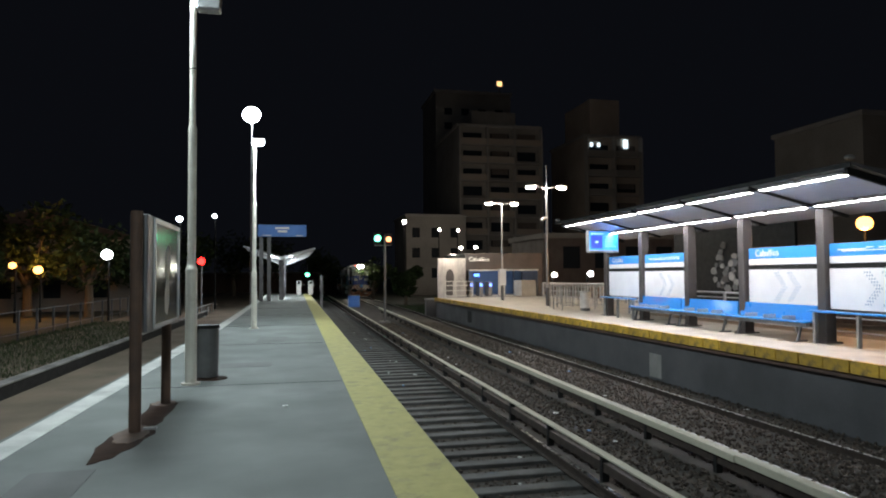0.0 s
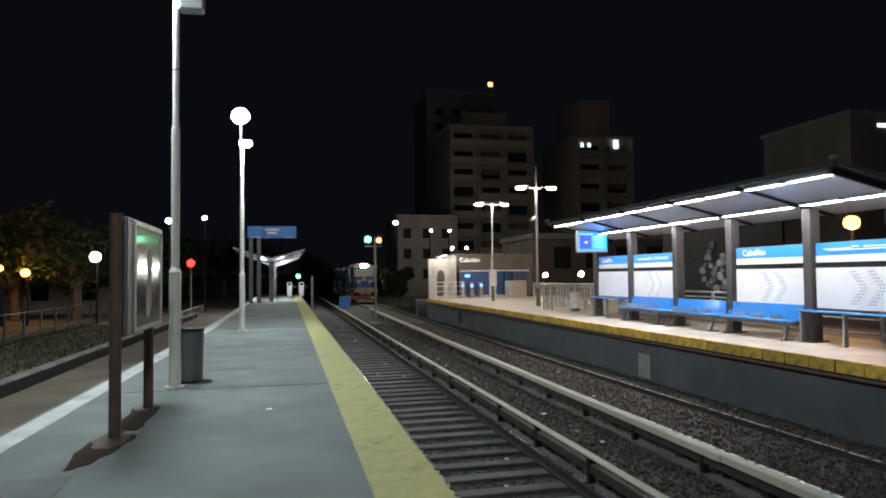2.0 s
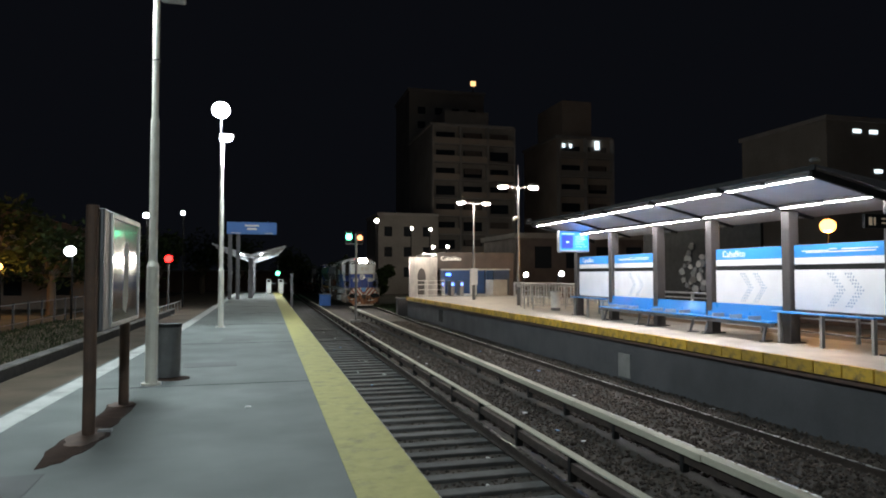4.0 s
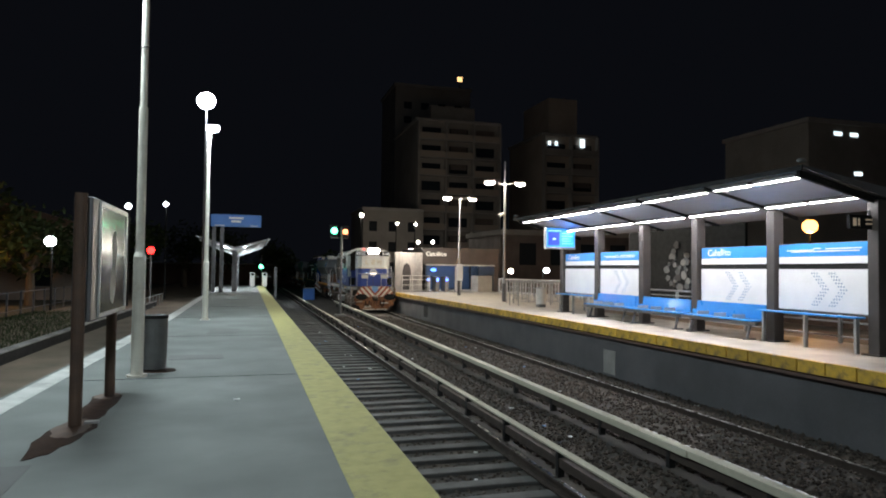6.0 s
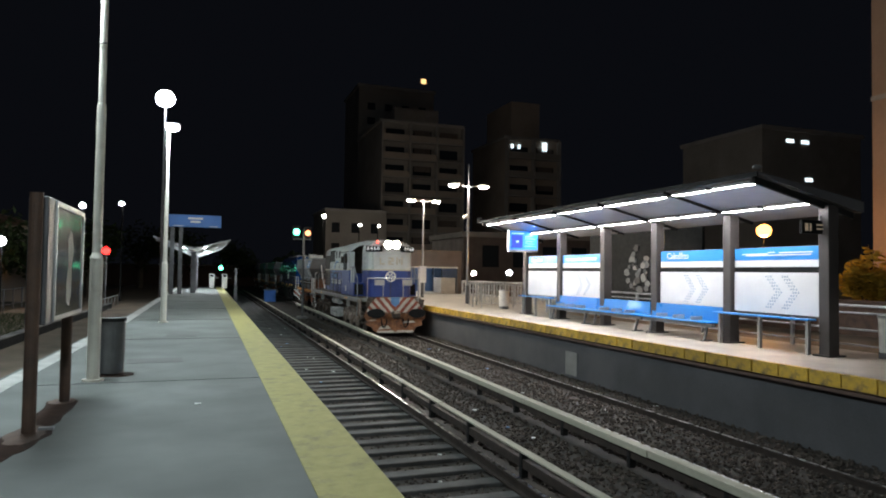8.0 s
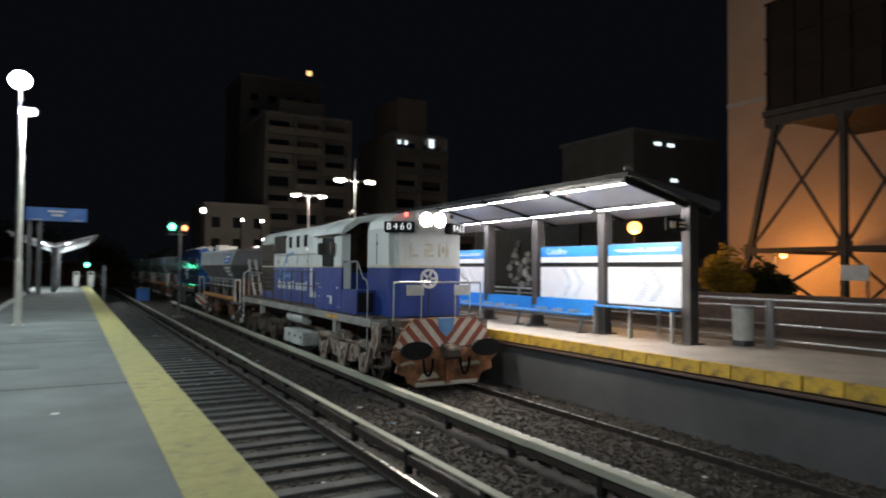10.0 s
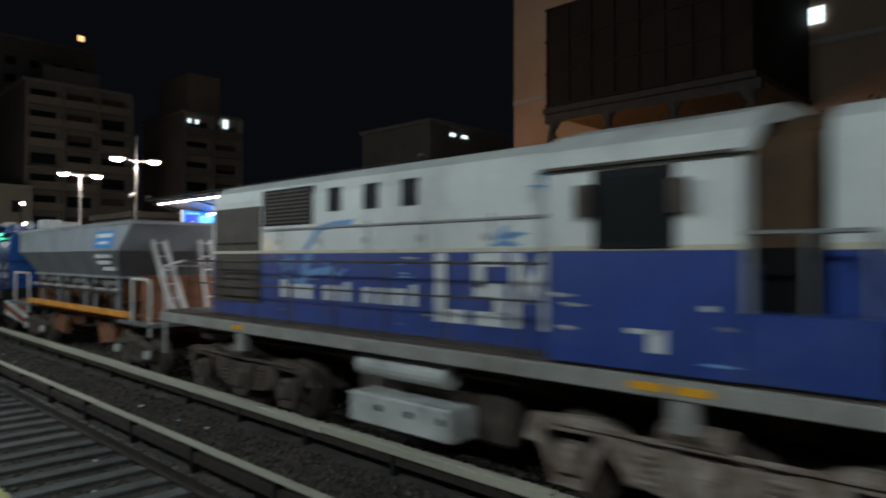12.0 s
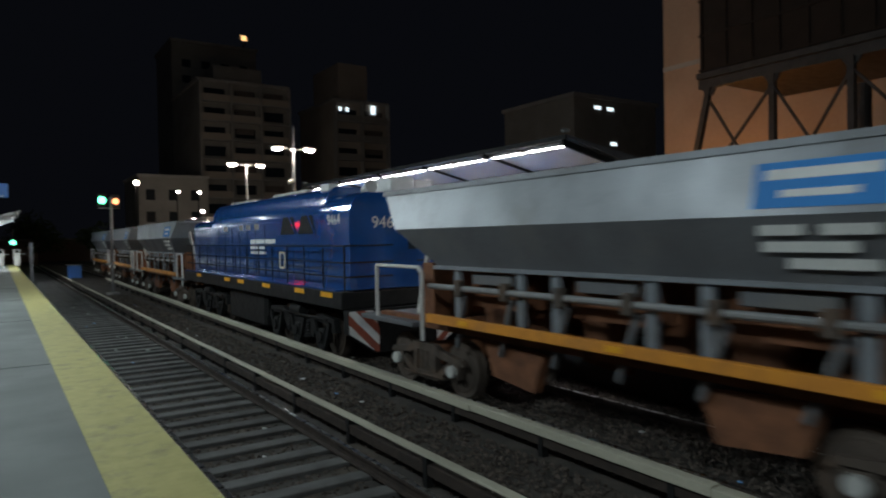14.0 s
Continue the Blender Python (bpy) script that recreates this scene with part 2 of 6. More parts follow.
    "leaf_sodium": mat("yellow_green_leaves", (0.58, 0.40, 0.05), (0.42, 0.30, 0.05), 2, 0.6, 0, 0.0, 20, island=0.4),
    "hall_wall": mat("dark_hall_cladding", (0.11, 0.10, 0.10), (0.075, 0.07, 0.07), 1, 0.35, 0.3, 0.04, 20),
    # blue light of the interior is put into the wall colour
    "hall_blue": mat("hall_blue_wall", (0.12, 0.19, 0.32), (0.09, 0.14, 0.25), 1, 0.5, 0, 0.03, 20),
    "mural": mat("painted_mural", (0.60, 0.56, 0.52), (0.34, 0.32, 0.31), 1.4, 0.4, 0, 0.03, 5, (0.22, 0.20, 0.20), 0.7, stretch=(1.6, 1, 0.5)),
    "digit": glow("backlit_digit", (0.9, 0.92, 0.9), 0.22),
    "exit_letter": glow("dim_exit_letter", (1.0, 0.78, 0.55), 0.025),
    "column_steel": mat("brown_grey_column", (0.062, 0.053, 0.05), (0.042, 0.036, 0.034), 2, 0.55, 0.2, 0.06, 60, (0.06, 0.045, 0.038), 0.5),
    # lettering with a weak emission of its own
    "sign_letter": glow("backlit_letter", (1.0, 0.97, 0.9), 0.16),
    "lamp_white": glow("lamp_glow", (0.86, 0.95, 1.0), 30),
    "lamp_soft": glow("street_lamp_glow", (0.86, 0.95, 1.0), 9),
    "lamp_warm": glow("lamp_warm_glow", (1.0, 0.93, 0.80), 26),
    "tube": glow("tube_glow", (0.98, 0.97, 1.0), 19),
    "head": glow("headlight_glow", (1.0, 0.93, 0.80), 260),
    "green": glow("green_signal_glow", (0.10, 1.0, 0.48), 3.0),
    "amber": glow("amber_signal_glow", (1.0, 0.30, 0.12), 1.3),
    "red": glow("red_signal_glow", (1.0, 0.012, 0.01), 4.0),
    "red_dim": glow("red_marker_glow", (1.0, 0.10, 0.07), 1.4),
    "sodium": glow("sodium_glow", (1.0, 0.36, 0.07), 2.6),
    "screen": glow("screen_glow", (0.012, 0.19, 0.75), 0.36),
    "screen_dark": glow("screen_dark_glow", (0.008, 0.03, 0.45), 0.35),
    "screen_text": glow("screen_text_glow", (0.35, 0.6, 1.0), 0.3),
    "window_lit": glow("lit_window_glow", (0.75, 0.92, 1.0), 0.55),
    "window_warm": glow("warm_window_glow", (1.0, 0.55, 0.22), 0.55),
    "blue_led": glow("turnstile_led", (0.05, 0.15, 1.0), 3.0),
    "sign_dim": mat("far_sign_blue", (0.06, 0.19, 0.55), (0.05, 0.16, 0.48), 1, 0.4, 0, 0.02),
}


def let_light_through(m, share):
    """Thin leaves: part of the light passes through them."""
    n, l = m.node_tree.nodes, m.node_tree.links
    b, out = n["Principled BSDF"], n["Material Output"]
    tr, mix = n.new("ShaderNodeBsdfTranslucent"), n.new("ShaderNodeMixShader")
    l.new(b.inputs["Base Color"].links[0].from_socket, tr.inputs["Color"])
    mix.inputs[0].default_value = share
    l.new(b.outputs[0], mix.inputs[1])
    l.new(tr.outputs[0], mix.inputs[2])
    l.new(mix.outputs[0], out.inputs["Surface"])


for name in ("black", "loco_dark", "hopper_rust", "ballast", "stone", "footing", "tank", "tower_steel", "leaf"):
    M[name].node_tree.nodes["Principled BSDF"].inputs["Specular IOR Level"].default_value = 0.2
let_light_through(M["leaf_sodium"], 0.5)
let_light_through(M["leaf"], 0.3)


# ---- mesh helpers ----
def box(bm, x0, x1, y0, y1, z0, z1, bevel=0.0):
    m = Matrix.LocRotScale(((x0 + x1) / 2, (y0 + y1) / 2, (z0 + z1) / 2), None, (abs(x1 - x0), abs(y1 - y0), abs(z1 - z0)))
    v = bmesh.ops.create_cube(bm, size=1, matrix=m)["verts"]
    if bevel:
        e = list({e for q in v for e in q.link_edges})
        bmesh.ops.bevel(bm, geom=e, offset=bevel, segments=1, affect="EDGES")
    return bm


def rod(bm, p, q, r, r2=None, n=10):
    p, q = Vector(p), Vector(q)
    d = q - p
    m = Matrix.Translation((p + q) / 2) @ d.to_track_quat("Z", "Y").to_matrix().to_4x4()
    bmesh.ops.create_cone(bm, cap_ends=True, segments=n, radius1=r, radius2=r if r2 is None else r2, depth=d.length, matrix=m)
    return bm


def bar(bm, p, q, w, h):
    """A beam of cross-section w x h from p to q."""
    p, q = Vector(p), Vector(q)
    d = q - p
    m = Matrix.Translation((p + q) / 2) @ d.to_track_quat("Z", "Y").to_matrix().to_4x4() @ Matrix.Diagonal((w, h, d.length, 1))
    bmesh.ops.create_cube(bm, size=1, matrix=m)
    return bm


def ball(bm, x, y, z, r, sx=1, sy=1, sz=1, n=12):
    bmesh.ops.create_uvsphere(bm, u_segments=n, v_segments=max(6, n // 2), radius=r, matrix=Matrix.LocRotScale((x, y, z), None, (sx, sy, sz)))
    return bm


def prism(bm, outline, axis, a, b):
    """An outline of (u, v) pairs pushed along an axis from a to b. axis x: (y, z); y: (x, z); z: (x, y)."""
    def at(u, v, w):
        return {"x": (w, u, v), "y": (u, w, v), "z": (u, v, w)}[axis]
    lo = [bm.verts.new(at(u, v, a)) for u, v in outline]
    hi = [bm.verts.new(at(u, v, b)) for u, v in outline]
    k = len(outline)
    bm.faces.new(lo)
    bm.faces.new(hi[::-1])
    for i in range(k):
        bm.faces.new((lo[i], hi[i], hi[(i + 1) % k], lo[(i + 1) % k]))
    bmesh.ops.recalc_face_normals(bm, faces=bm.faces)
    return bm


def B():
    return bmesh.new()


def ragged(outline, seed, amp):
    """An outline with two uneven points added on every side."""
    r, out = random.Random(seed), []
    for (x0, y0), (x1, y1) in zip(outline, outline[1:] + outline[:1]):
        for f in (0.0, 0.33, 0.67):
            out.append((x0 + (x1 - x0) * f + r.uniform(-amp, amp), y0 + (y1 - y0) * f + r.uniform(-amp, amp)))
    return out


def rounded_plan(w, y0, y1, r):
    """A plan of half width w with two rounded corners at y0."""
    arc = [k * math.pi / 12 for k in range(7)]
    return [(w, y1), (-w, y1)] + [(-w + r - r * math.cos(a), y0 + r - r * math.sin(a)) for a in arc] + [(w - r + r * math.sin(a), y0 + r - r * math.cos(a)) for a in arc]


def part(name, bm, material, parent=None, label="", smooth=False):
    me = bpy.data.meshes.new(name)
    bm.to_mesh(me)
    bm.free()
    if smooth:
        me.shade_smooth()
    me.materials.append(M[material])
    ob = new(name, me)
    ob.parent = parent
    if label:
        ob["label"] = label
    return ob


def thing(name, label, category, x=0, y=0, z=0, rz=0, group="", kind=""):
    ob = new(name)
    ob.matrix_world = pose(x, y, z, 0, 0, rz)
    return tagged(ob, label, category, group, kind)


def again(ob, parent, m):
    """Another piece on the same mesh."""
    c = bpy.data.objects.new(ob.name, ob.data)
    scene.collection.objects.link(c)
    c.parent = parent
    c.matrix_basis = m
    return c


def words(text, size, material, parent, m, name="lettering", depth=0.004):
    cu = bpy.data.curves.new(name, "FONT")
    cu.body, cu.size, cu.extrude, cu.align_x, cu.align_y = text, size, depth, "CENTER", "CENTER"
    tmp = new(name, cu)
    me = bpy.data.meshes.new_from_object(tmp.evaluated_get(bpy.context.evaluated_depsgraph_get()))
    bpy.data.objects.remove(tmp)
    me.materials.clear()
    me.materials.append(M[material])
    ob = new(name, me)
    ob.parent = parent
    ob.matrix_basis = m
    return ob


RAIL = -1.1      # top of the near rails
RAIL2 = -1.12    # top of the far rails
PLAT2 = 0.06     # top of the far platform
FACE_W = pose(0, 0, 0, 90, 0, -90)   # lettering that faces -x
FACE_S = pose(0, 0, 0, 90, 0, 0)     # lettering that faces -y

# ---- ground, platforms ----
g = part("ground", box(B(), -400, 400, -200, 600, -2.2, -1.42), "ground")
tagged(g, "dark bare ground round the station", "ground", kind="structure")
bm = box(B(), 1.0, 4.05, -30, 240, -1.42, -1.315)
box(bm, 4.05, 9.42, -30, 240, -1.42, -1.245)
b = part("ballast_bed", bm, "ballast")
tagged(b, "dark grey crushed stone track bed", "ballast", kind="structure")
b = part("earth_bed", box(B(), -12.0, -2.6, -30, 200, -1.42, -1.24), "dirt")
tagged(b, "brown packed earth beside the platform", "ground", kind="structure")

plat = thing("platform", "grey asphalt platform with a worn yellow edge strip", "platform", kind="structure")
part("slab", prism(B(), [(1.22, -30), (1.22, 62), (-2.57, 62), (-2.57, 22), (-3.71, -30)], "z", -0.25, 0), "asphalt", plat)
part("plinth", prism(B(), [(0.95, -29.9), (0.95, 61.9), (-2.37, 61.9), (-2.37, 22), (-3.5, -29.9)], "z", -1.42, -0.25), "plinth", plat)
part("edge_coping", box(B(), 1.22, 1.27, -30, 62, -0.22, 0.002), "concrete", plat)
part("edge_strip", box(B(), 0.69, 1.265, -30, 62, 0.0, 0.006), "yellow", plat, "worn yellow safety strip")
part("edge_line", prism(B(), [(-3.37, -30), (-2.23, 22), (-2.23, 61.9), (-2.51, 61.9), (-2.51, 22), (-3.65, -30)], "z", 0.0, 0.005), "whiteline", plat, "worn white edge line")

plat2 = thing("far_platform", "pale paved platform with yellow edge blocks", "platform", kind="structure")
part("slab", box(B(), 9.32, 12.95, -30, 24, -0.14, PLAT2), "paving", plat2)
part("slab", box(B(), 9.32, 18.6, 24, 44.6, -0.14, PLAT2), "paving", plat2)
part("plinth", box(B(), 9.38, 12.9, -29.9, 44.5, -1.42, -0.14), "plinth", plat2, "dark grey concrete platform wall")
yd = part("yard", box(B(), 12.95, 60, -40, 60, -1.42, -0.15), "dirt")
tagged(yd, "dark earth yard behind the platform", "ground", kind="structure")
part("lip", box(B(), 9.24, 9.38, -30, 44.6, -0.2, -0.145), "rust", plat2, "red-brown lip below the edge")
part("wall_patch", box(B(), 9.362, 9.38, 15.85, 16.45, -1.16, -0.53), "concrete", plat2, "pale cement patch on the wall")
part("wall_hatch", box(B(), 9.365, 9.38, 35.2, 36.0, -1.0, -0.35), "black", plat2, "dark opening in the wall")
blk = None
rnd = random.Random(4)
for i in range(124):
    y = -29.7 + i * 0.6
    if blk is None:
        blk = part("edge_block", box(B(), -0.045, 0.045, -0.29, 0.29, -0.12, 0.105, 0.008), "edge_yellow", plat2)
        blk.matrix_basis = pose(9.285, y, 0)
    else:
        again(blk, plat2, pose(9.285 + rnd.uniform(-0.006, 0.006), y, rnd.uniform(-0.006, 0.004), 0, 0, rnd.uniform(-0.4, 0.4)))


# ---- tracks ----
def ease(u):
    u = min(max(u, 0.0), 1.0)
    return u * u * (3 - 2 * u)


def far_x(y):
    """Middle of the far track: straight along the platform, then easing to the right."""
    return 7.48 + 0.12 * ease((y - 14) / 20) + 0.42 * ease((y - 34) / 20)


def swept(bm, x0, x1, z0, z1, ys, shift):
    """A box section that follows the far track."""
    rings = [[bm.verts.new((x + far_x(y) - shift, y, z)) for x, z in ((x0, z0), (x1, z0), (x1, z1), (x0, z1))] for y in ys]
    for a, c in zip(rings, rings[1:]):
        for i in range(4):
            bm.faces.new((a[i], a[(i + 1) % 4], c[(i + 1) % 4], c[i]))
    bm.faces.new(rings[0][::-1])
    bm.faces.new(rings[-1])
    bmesh.ops.recalc_face_normals(bm, faces=bm.faces)
    return bm


def bent_rails(name, label, ys, z):
    t = thing(name, label, "railway track", 7.48, 0, z, kind="structure")
    for s in (-1, 1):
        c = s * 0.872
        bm = B()
        for w, z0, z1 in ((0.07, -0.155, -0.135), (0.009, -0.135, -0.04), (0.036, -0.04, -0.004)):
            swept(bm, c - w, c + w, z0, z1, ys, 7.48)
        r = part("rail", bm, "rail_rust", t)
        part("rail_head", swept(B(), c - 0.026, c + 0.026, -0.004, 0.0, ys, 7.48), "rail_top", r, "polished running surface")
    return t


def rails(name, label, xc, y0, y1, z=RAIL):
    t = thing(name, label, "railway track", xc, 0, z, kind="structure")
    for s in (-1, 1):
        bm = B()
        box(bm, s * 0.872 - 0.07, s * 0.872 + 0.07, y0, y1, -0.155, -0.135)
        box(bm, s * 0.872 - 0.009, s * 0.872 + 0.009, y0, y1, -0.135, -0.04)
        box(bm, s * 0.872 - 0.036, s * 0.872 + 0.036, y0, y1, -0.04, -0.004)
        r = part("rail", bm, "rail_rust", t)
        part("rail_head", box(B(), s * 0.872 - 0.026, s * 0.872 + 0.026, y0, y1, -0.004, 0.0), "rail_top", r, "polished running surface")
    return t


def third_rail(name, xc, y0, y1, rz=0.0, w=0.06, face=0.0, seed=1):
    """A conductor rail under a board of half width w; face is the height of a board that hangs on its -x side."""
    t = thing(name, "cream covered conductor rail on short supports", "conductor rail", xc, 0, RAIL, rz, kind="structure")
    part("conductor", box(B(), -0.04, 0.04, y0, y1, 0.0, 0.12), "rail_rust", t)
    rr = random.Random(seed)
    cov = None
    for i in range(int((y1 - y0) / 4.0)):
        y = y0 + 4.0 * i
        if cov is None:
            bm = B()
            box(bm, -w, w, 0.008, 3.992, 0.21, 0.235, 0.004)
            if face:
                box(bm, -w - 0.022, -w + 0.003, 0.008, 3.992, 0.232 - face, 0.232, 0.004)
            cov = part("cover_board", bm, "cover", t)
            cov.matrix_basis = pose(0, y, 0)
        else:
            again(cov, t, pose(rr.uniform(-0.008, 0.008), y, rr.uniform(-0.006, 0.006), 0, 0, rr.uniform(-0.1, 0.1)))
    sup = None
    for i in range(int((y1 - y0) / 2.0)):
        if sup is None:
            sup = part("support", box(B(), -0.05, 0.05, -0.04, 0.04, -0.2, 0.209), "black", t)
            sup.matrix_basis = pose(0, y0 + 0.5, 0)
        else:
            again(sup, t, pose(0, y0 + 0.5 + 2.0 * i, 0))
    return t


t1 = rails("track_near", "railway track with greyed sleepers in dark ballast", 2.97, -30, 200)
t2 = bent_rails("track_far", "railway track half buried in ballast beside the platform wall", [-30 + 3 * i for i in range(91)], RAIL2)
third_rail("third_rail_near", 4.14, -20, 88, 0.0, 0.062)
third_rail("third_rail_far", 5.80, -20, 52, -0.7, 0.07, 0.10, 2)


# ---- poles, signs and bins on the near platform ----
def tall_pole(x, y, name="lamp_post", h=5.85, arm=0.45, label="tall cream tubular lamp post with a lit lantern"):
    t = thing(name, label, "lamp post", x, y, 0, group="lamp posts on the asphalt platform")
    bm = rod(B(), (0, 0, 0), (0, 0, 1.72), 0.085, n=14)
    rod(bm, (0, 0, 0), (0, 0, 0.03), 0.14, n=14)
    rod(bm, (0, 0, 1.72), (0, 0, 1.80), 0.088, 0.06, n=14)
    part("lower_tube", bm, "cream_paint", t, smooth=False)
    bm = rod(B(), (0, 0, 1.78), (0, 0, 3.9), 0.06, n=12)
    rod(bm, (0, 0, 3.9), (0, 0, h), 0.046, n=12)
    rod(bm, (0, 0, 3.86), (0, 0, 3.93), 0.062, 0.048, n=12)
    part("upper_tube", bm, "cream_paint", t)
    part("arm", bar(B(), (0, 0, h - 0.05), (arm, 0, h - 0.02), 0.05, 0.05), "cream_paint", t)
    head = part("lantern", box(B(), arm - 0.20, arm + 0.22, -0.16, 0.16, h - 0.06, h + 0.07, 0.03), "galv", t, "grey lantern housing")
    part("lens", ball(B(), arm, 0, h - 0.08, 0.19, 1.0, 0.8, 0.35), "lamp_white", head, "glowing white lens")
    bm = B()
    for k in range(8):
        a0, a1 = k * math.pi / 4, (k + 1) * math.pi / 4
        rod(bm, (0.065 * math.cos(a0), 0.065 * math.sin(a0), 4.72 + 0.01 * k), (0.065 * math.cos(a1), 0.065 * math.sin(a1), 4.73 + 0.01 * k), 0.008, n=5)
    part("cable_tie", bm, "black", t)
    return t


p = tall_pole(-1.56, 10.55, h=6.6, arm=-0.9)
part("floodlight_box", box(B(), 0.05, 0.40, -0.12, 0.12, 5.70, 5.98, 0.02), "galv", p, "grey box on the post")
tall_pole(-1.27, 21.4, arm=0.1)
# unseen post behind the camera, added to carry the extra near lamp
tall_pole(-1.60, -3.0)

mast = thing("floodlight_mast", "tall slender mast with one bright floodlight", "light mast", -2.5, 40.0, -0.18)
part("mast_tube", rod(B(), (0, 0, 0), (0, 0, 11.2), 0.09, 0.05, 12), "steel", mast)
part("bracket", bar(B(), (0, 0, 11.15), (-0.1, -0.25, 11.2), 0.06, 0.06), "steel", mast)
hd = part("floodlight", box(B(), -0.42, 0.42, -0.35, -0.13, 10.85, 11.5, 0.04), "galv", mast)
part("lens", ball(B(), 0, -0.36, 11.15, 0.5, 1.0, 0.3, 0.95), "lamp_white", hd, "glaring white lens")

sign = thing("display_panel", "brown steel notice panel with a faded poster behind glass", "notice panel", -1.66, 7.42, 0)
part("post", rod(B(), (0, 0, 0), (0, 0, 2.31), 0.06, n=14), "rust", sign, "brown round post with worn paint")
part("post", rod(B(), (0.02, 1.6, 0), (0.02, 1.6, 1.06), 0.058, n=14), "rust", sign)
bm = box(B(), -0.09, 0.09, 0.10, 2.02, 1.02, 2.29, 0.012)
fr = part("case", bm, "steel", sign, "dark grey steel case")
part("poster", box(B(), 0.092, 0.098, 0.42, 1.95, 1.08, 2.23), "poster", fr, "faded grey poster with a pale shape")
bm = B()
for y0, y1, z0, z1 in ((0.40, 1.99, 2.22, 2.27), (0.40, 1.99, 1.04, 1.08), (0.39, 0.43, 1.04, 2.27), (1.95, 1.99, 1.04, 2.27)):
    box(bm, 0.092, 0.112, y0, y1, z0, z1)
part("case_frame", bm, "galv", fr, "thin bright frame")
bm = B()
prism(bm, [(1.05, 1.2), (1.2, 1.15), (1.32, 1.3), (1.3, 1.6), (1.38, 1.8), (1.28, 1.98), (1.2, 2.0), (1.08, 1.9), (1.12, 1.6), (1.02, 1.4)], "x", 0.0985, 0.1005)
part("poster_shape", bm, "whiteline", fr, "pale plain shape on the poster")
foot = [(-0.11, -1.22), (0.02, -1.05), (0.12, -0.70), (0.2, -0.12), (0.15, 0.3), (0.19, 0.9), (0.18, 1.62), (-0.02, 1.72), (-0.15, 1.58), (-0.13, 0.9), (-0.06, 0.35), (-0.18, -0.05), (-0.2, -0.6)]
part("stained_footing", prism(B(), ragged(foot, 21, 0.022), "z", 0.0, 0.006), "footing", sign, "rust-stained patched footing")
for k, (cy, w, d) in enumerate(((-0.1, 0.17, 0.42), (1.58, 0.15, 0.2))):
    blob = [(w * math.cos(a), cy + d * math.sin(a)) for a in [i * math.tau / 10 for i in range(10)]]
    part("rust_stain", prism(B(), ragged(blob, 40 + k, 0.02), "z", 0.0, 0.009), "rust", sign, "brown rust stain round the post")
part("base_plate", box(B(), 0.07, 0.2, 0.05, 0.12, 0.006, 0.03), "galv", sign)

bn = thing("litter_bin", "dark grey cylindrical litter bin on a post", "litter bin", -1.38, 11.05, 0)
bm = rod(B(), (0, 0, 0.04), (0, 0, 0.80), 0.16, 0.17, 20)
part("drum", bm, "bin", bn)
part("rim", rod(B(), (0, 0, 0.80), (0, 0, 0.85), 0.18, 0.178, 20), "black", bn)
part("foot", rod(B(), (0, 0, 0), (0, 0, 0.10), 0.04, n=10), "rust", bn)
part("base_plate", rod(B(), (0.06, 0, 0), (0.06, 0, 0.012), 0.24, n=18), "footing", bn, "dark base plate")
part("side_post", rod(B(), (-0.28, 0.05, 0), (-0.28, 0.05, 0.55), 0.03, n=8), "black", bn)

sc = thing("paper_scrap", "small white paper scrap on the asphalt", "litter", -0.15, 8.45, 0.0)
part("scrap", box(B(), -0.035, 0.035, -0.03, 0.03, 0.002, 0.012), "letter", sc)

# low retaining wall with a pale coping beyond the earth bed
kb = thing("garden_wall", "low dark wall with a pale coping beside the grass", "wall", -6.98, 0, -1.24, -0.6, kind="structure")
part("wall", box(B(), -0.1, 0.1, -20, 52, -0.15, 0.33), "black", kb)
cb = None
for i in range(36):
    m = pose(0, -19 + 2.0 * i, 0.33)
    if cb is None:
        cb = part("coping_stone", box(B(), -0.16, 0.14, -0.99, 0.99, 0.0, 0.06, 0.01), "concrete", kb)
        cb.matrix_basis = m
    else:
        again(cb, kb, m)

# low railing past the wall
rl = thing("low_railing", "low pale railing beside the earth bed", "railing", -6.5, 44.0, -1.24)
part("top_rail", rod(B(), (0, 0, 0.75), (0, 13, 0.75), 0.035, n=8), "galv", rl)
for k in range(8):
    part("post", rod(B(), (0, 0.3 + k * 1.78, 0), (0, 0.3 + k * 1.78, 0.75), 0.03, n=8), "galv", rl)

# hanging name board and the Y-shaped shelter at the platform's far end
nb = thing("name_board", "blue station board with white lettering on two posts", "sign", -0.85, 45.0, 0)
part("board", box(B(), -1.56, 1.55, -0.06, 0.06, 4.22, 5.0, 0.01), "sign_dim", nb)
for x0, x1, z0, z1 in ((-0.45, 0.45, 4.72, 4.84), (-0.3, 0.3, 4.50, 4.63), (-1.3, -0.7, 4.27, 4.31), (0.85, 1.35, 4.27, 4.31)):
    part("lettering_bar", box(B(), x0, x1, -0.07, -0.062, z0, z1), "letter", nb)
for x in (-1.35, -0.85):
    part("post", box(B(), x - 0.12, x + 0.12, 0.07, 0.3, 0, 4.95), "steel", nb)

ys = thing("y_shelter", "grey steel shelter with a butterfly roof and lit tubes", "shelter", -0.95, 47.5, 0, kind="structure")
for yy in (0.0, 6.0, 12.0):
    part("column", box(B(), -0.16, 0.16, yy - 0.16, yy + 0.16, 0, 2.75), "steel", ys)
    part("arm", bar(B(), (0, yy, 2.6), (-2.3, yy, 3.5), 0.14, 0.2), "galv", ys)
    part("arm", bar(B(), (0, yy, 2.6), (2.1, yy, 3.4), 0.14, 0.2), "galv", ys)
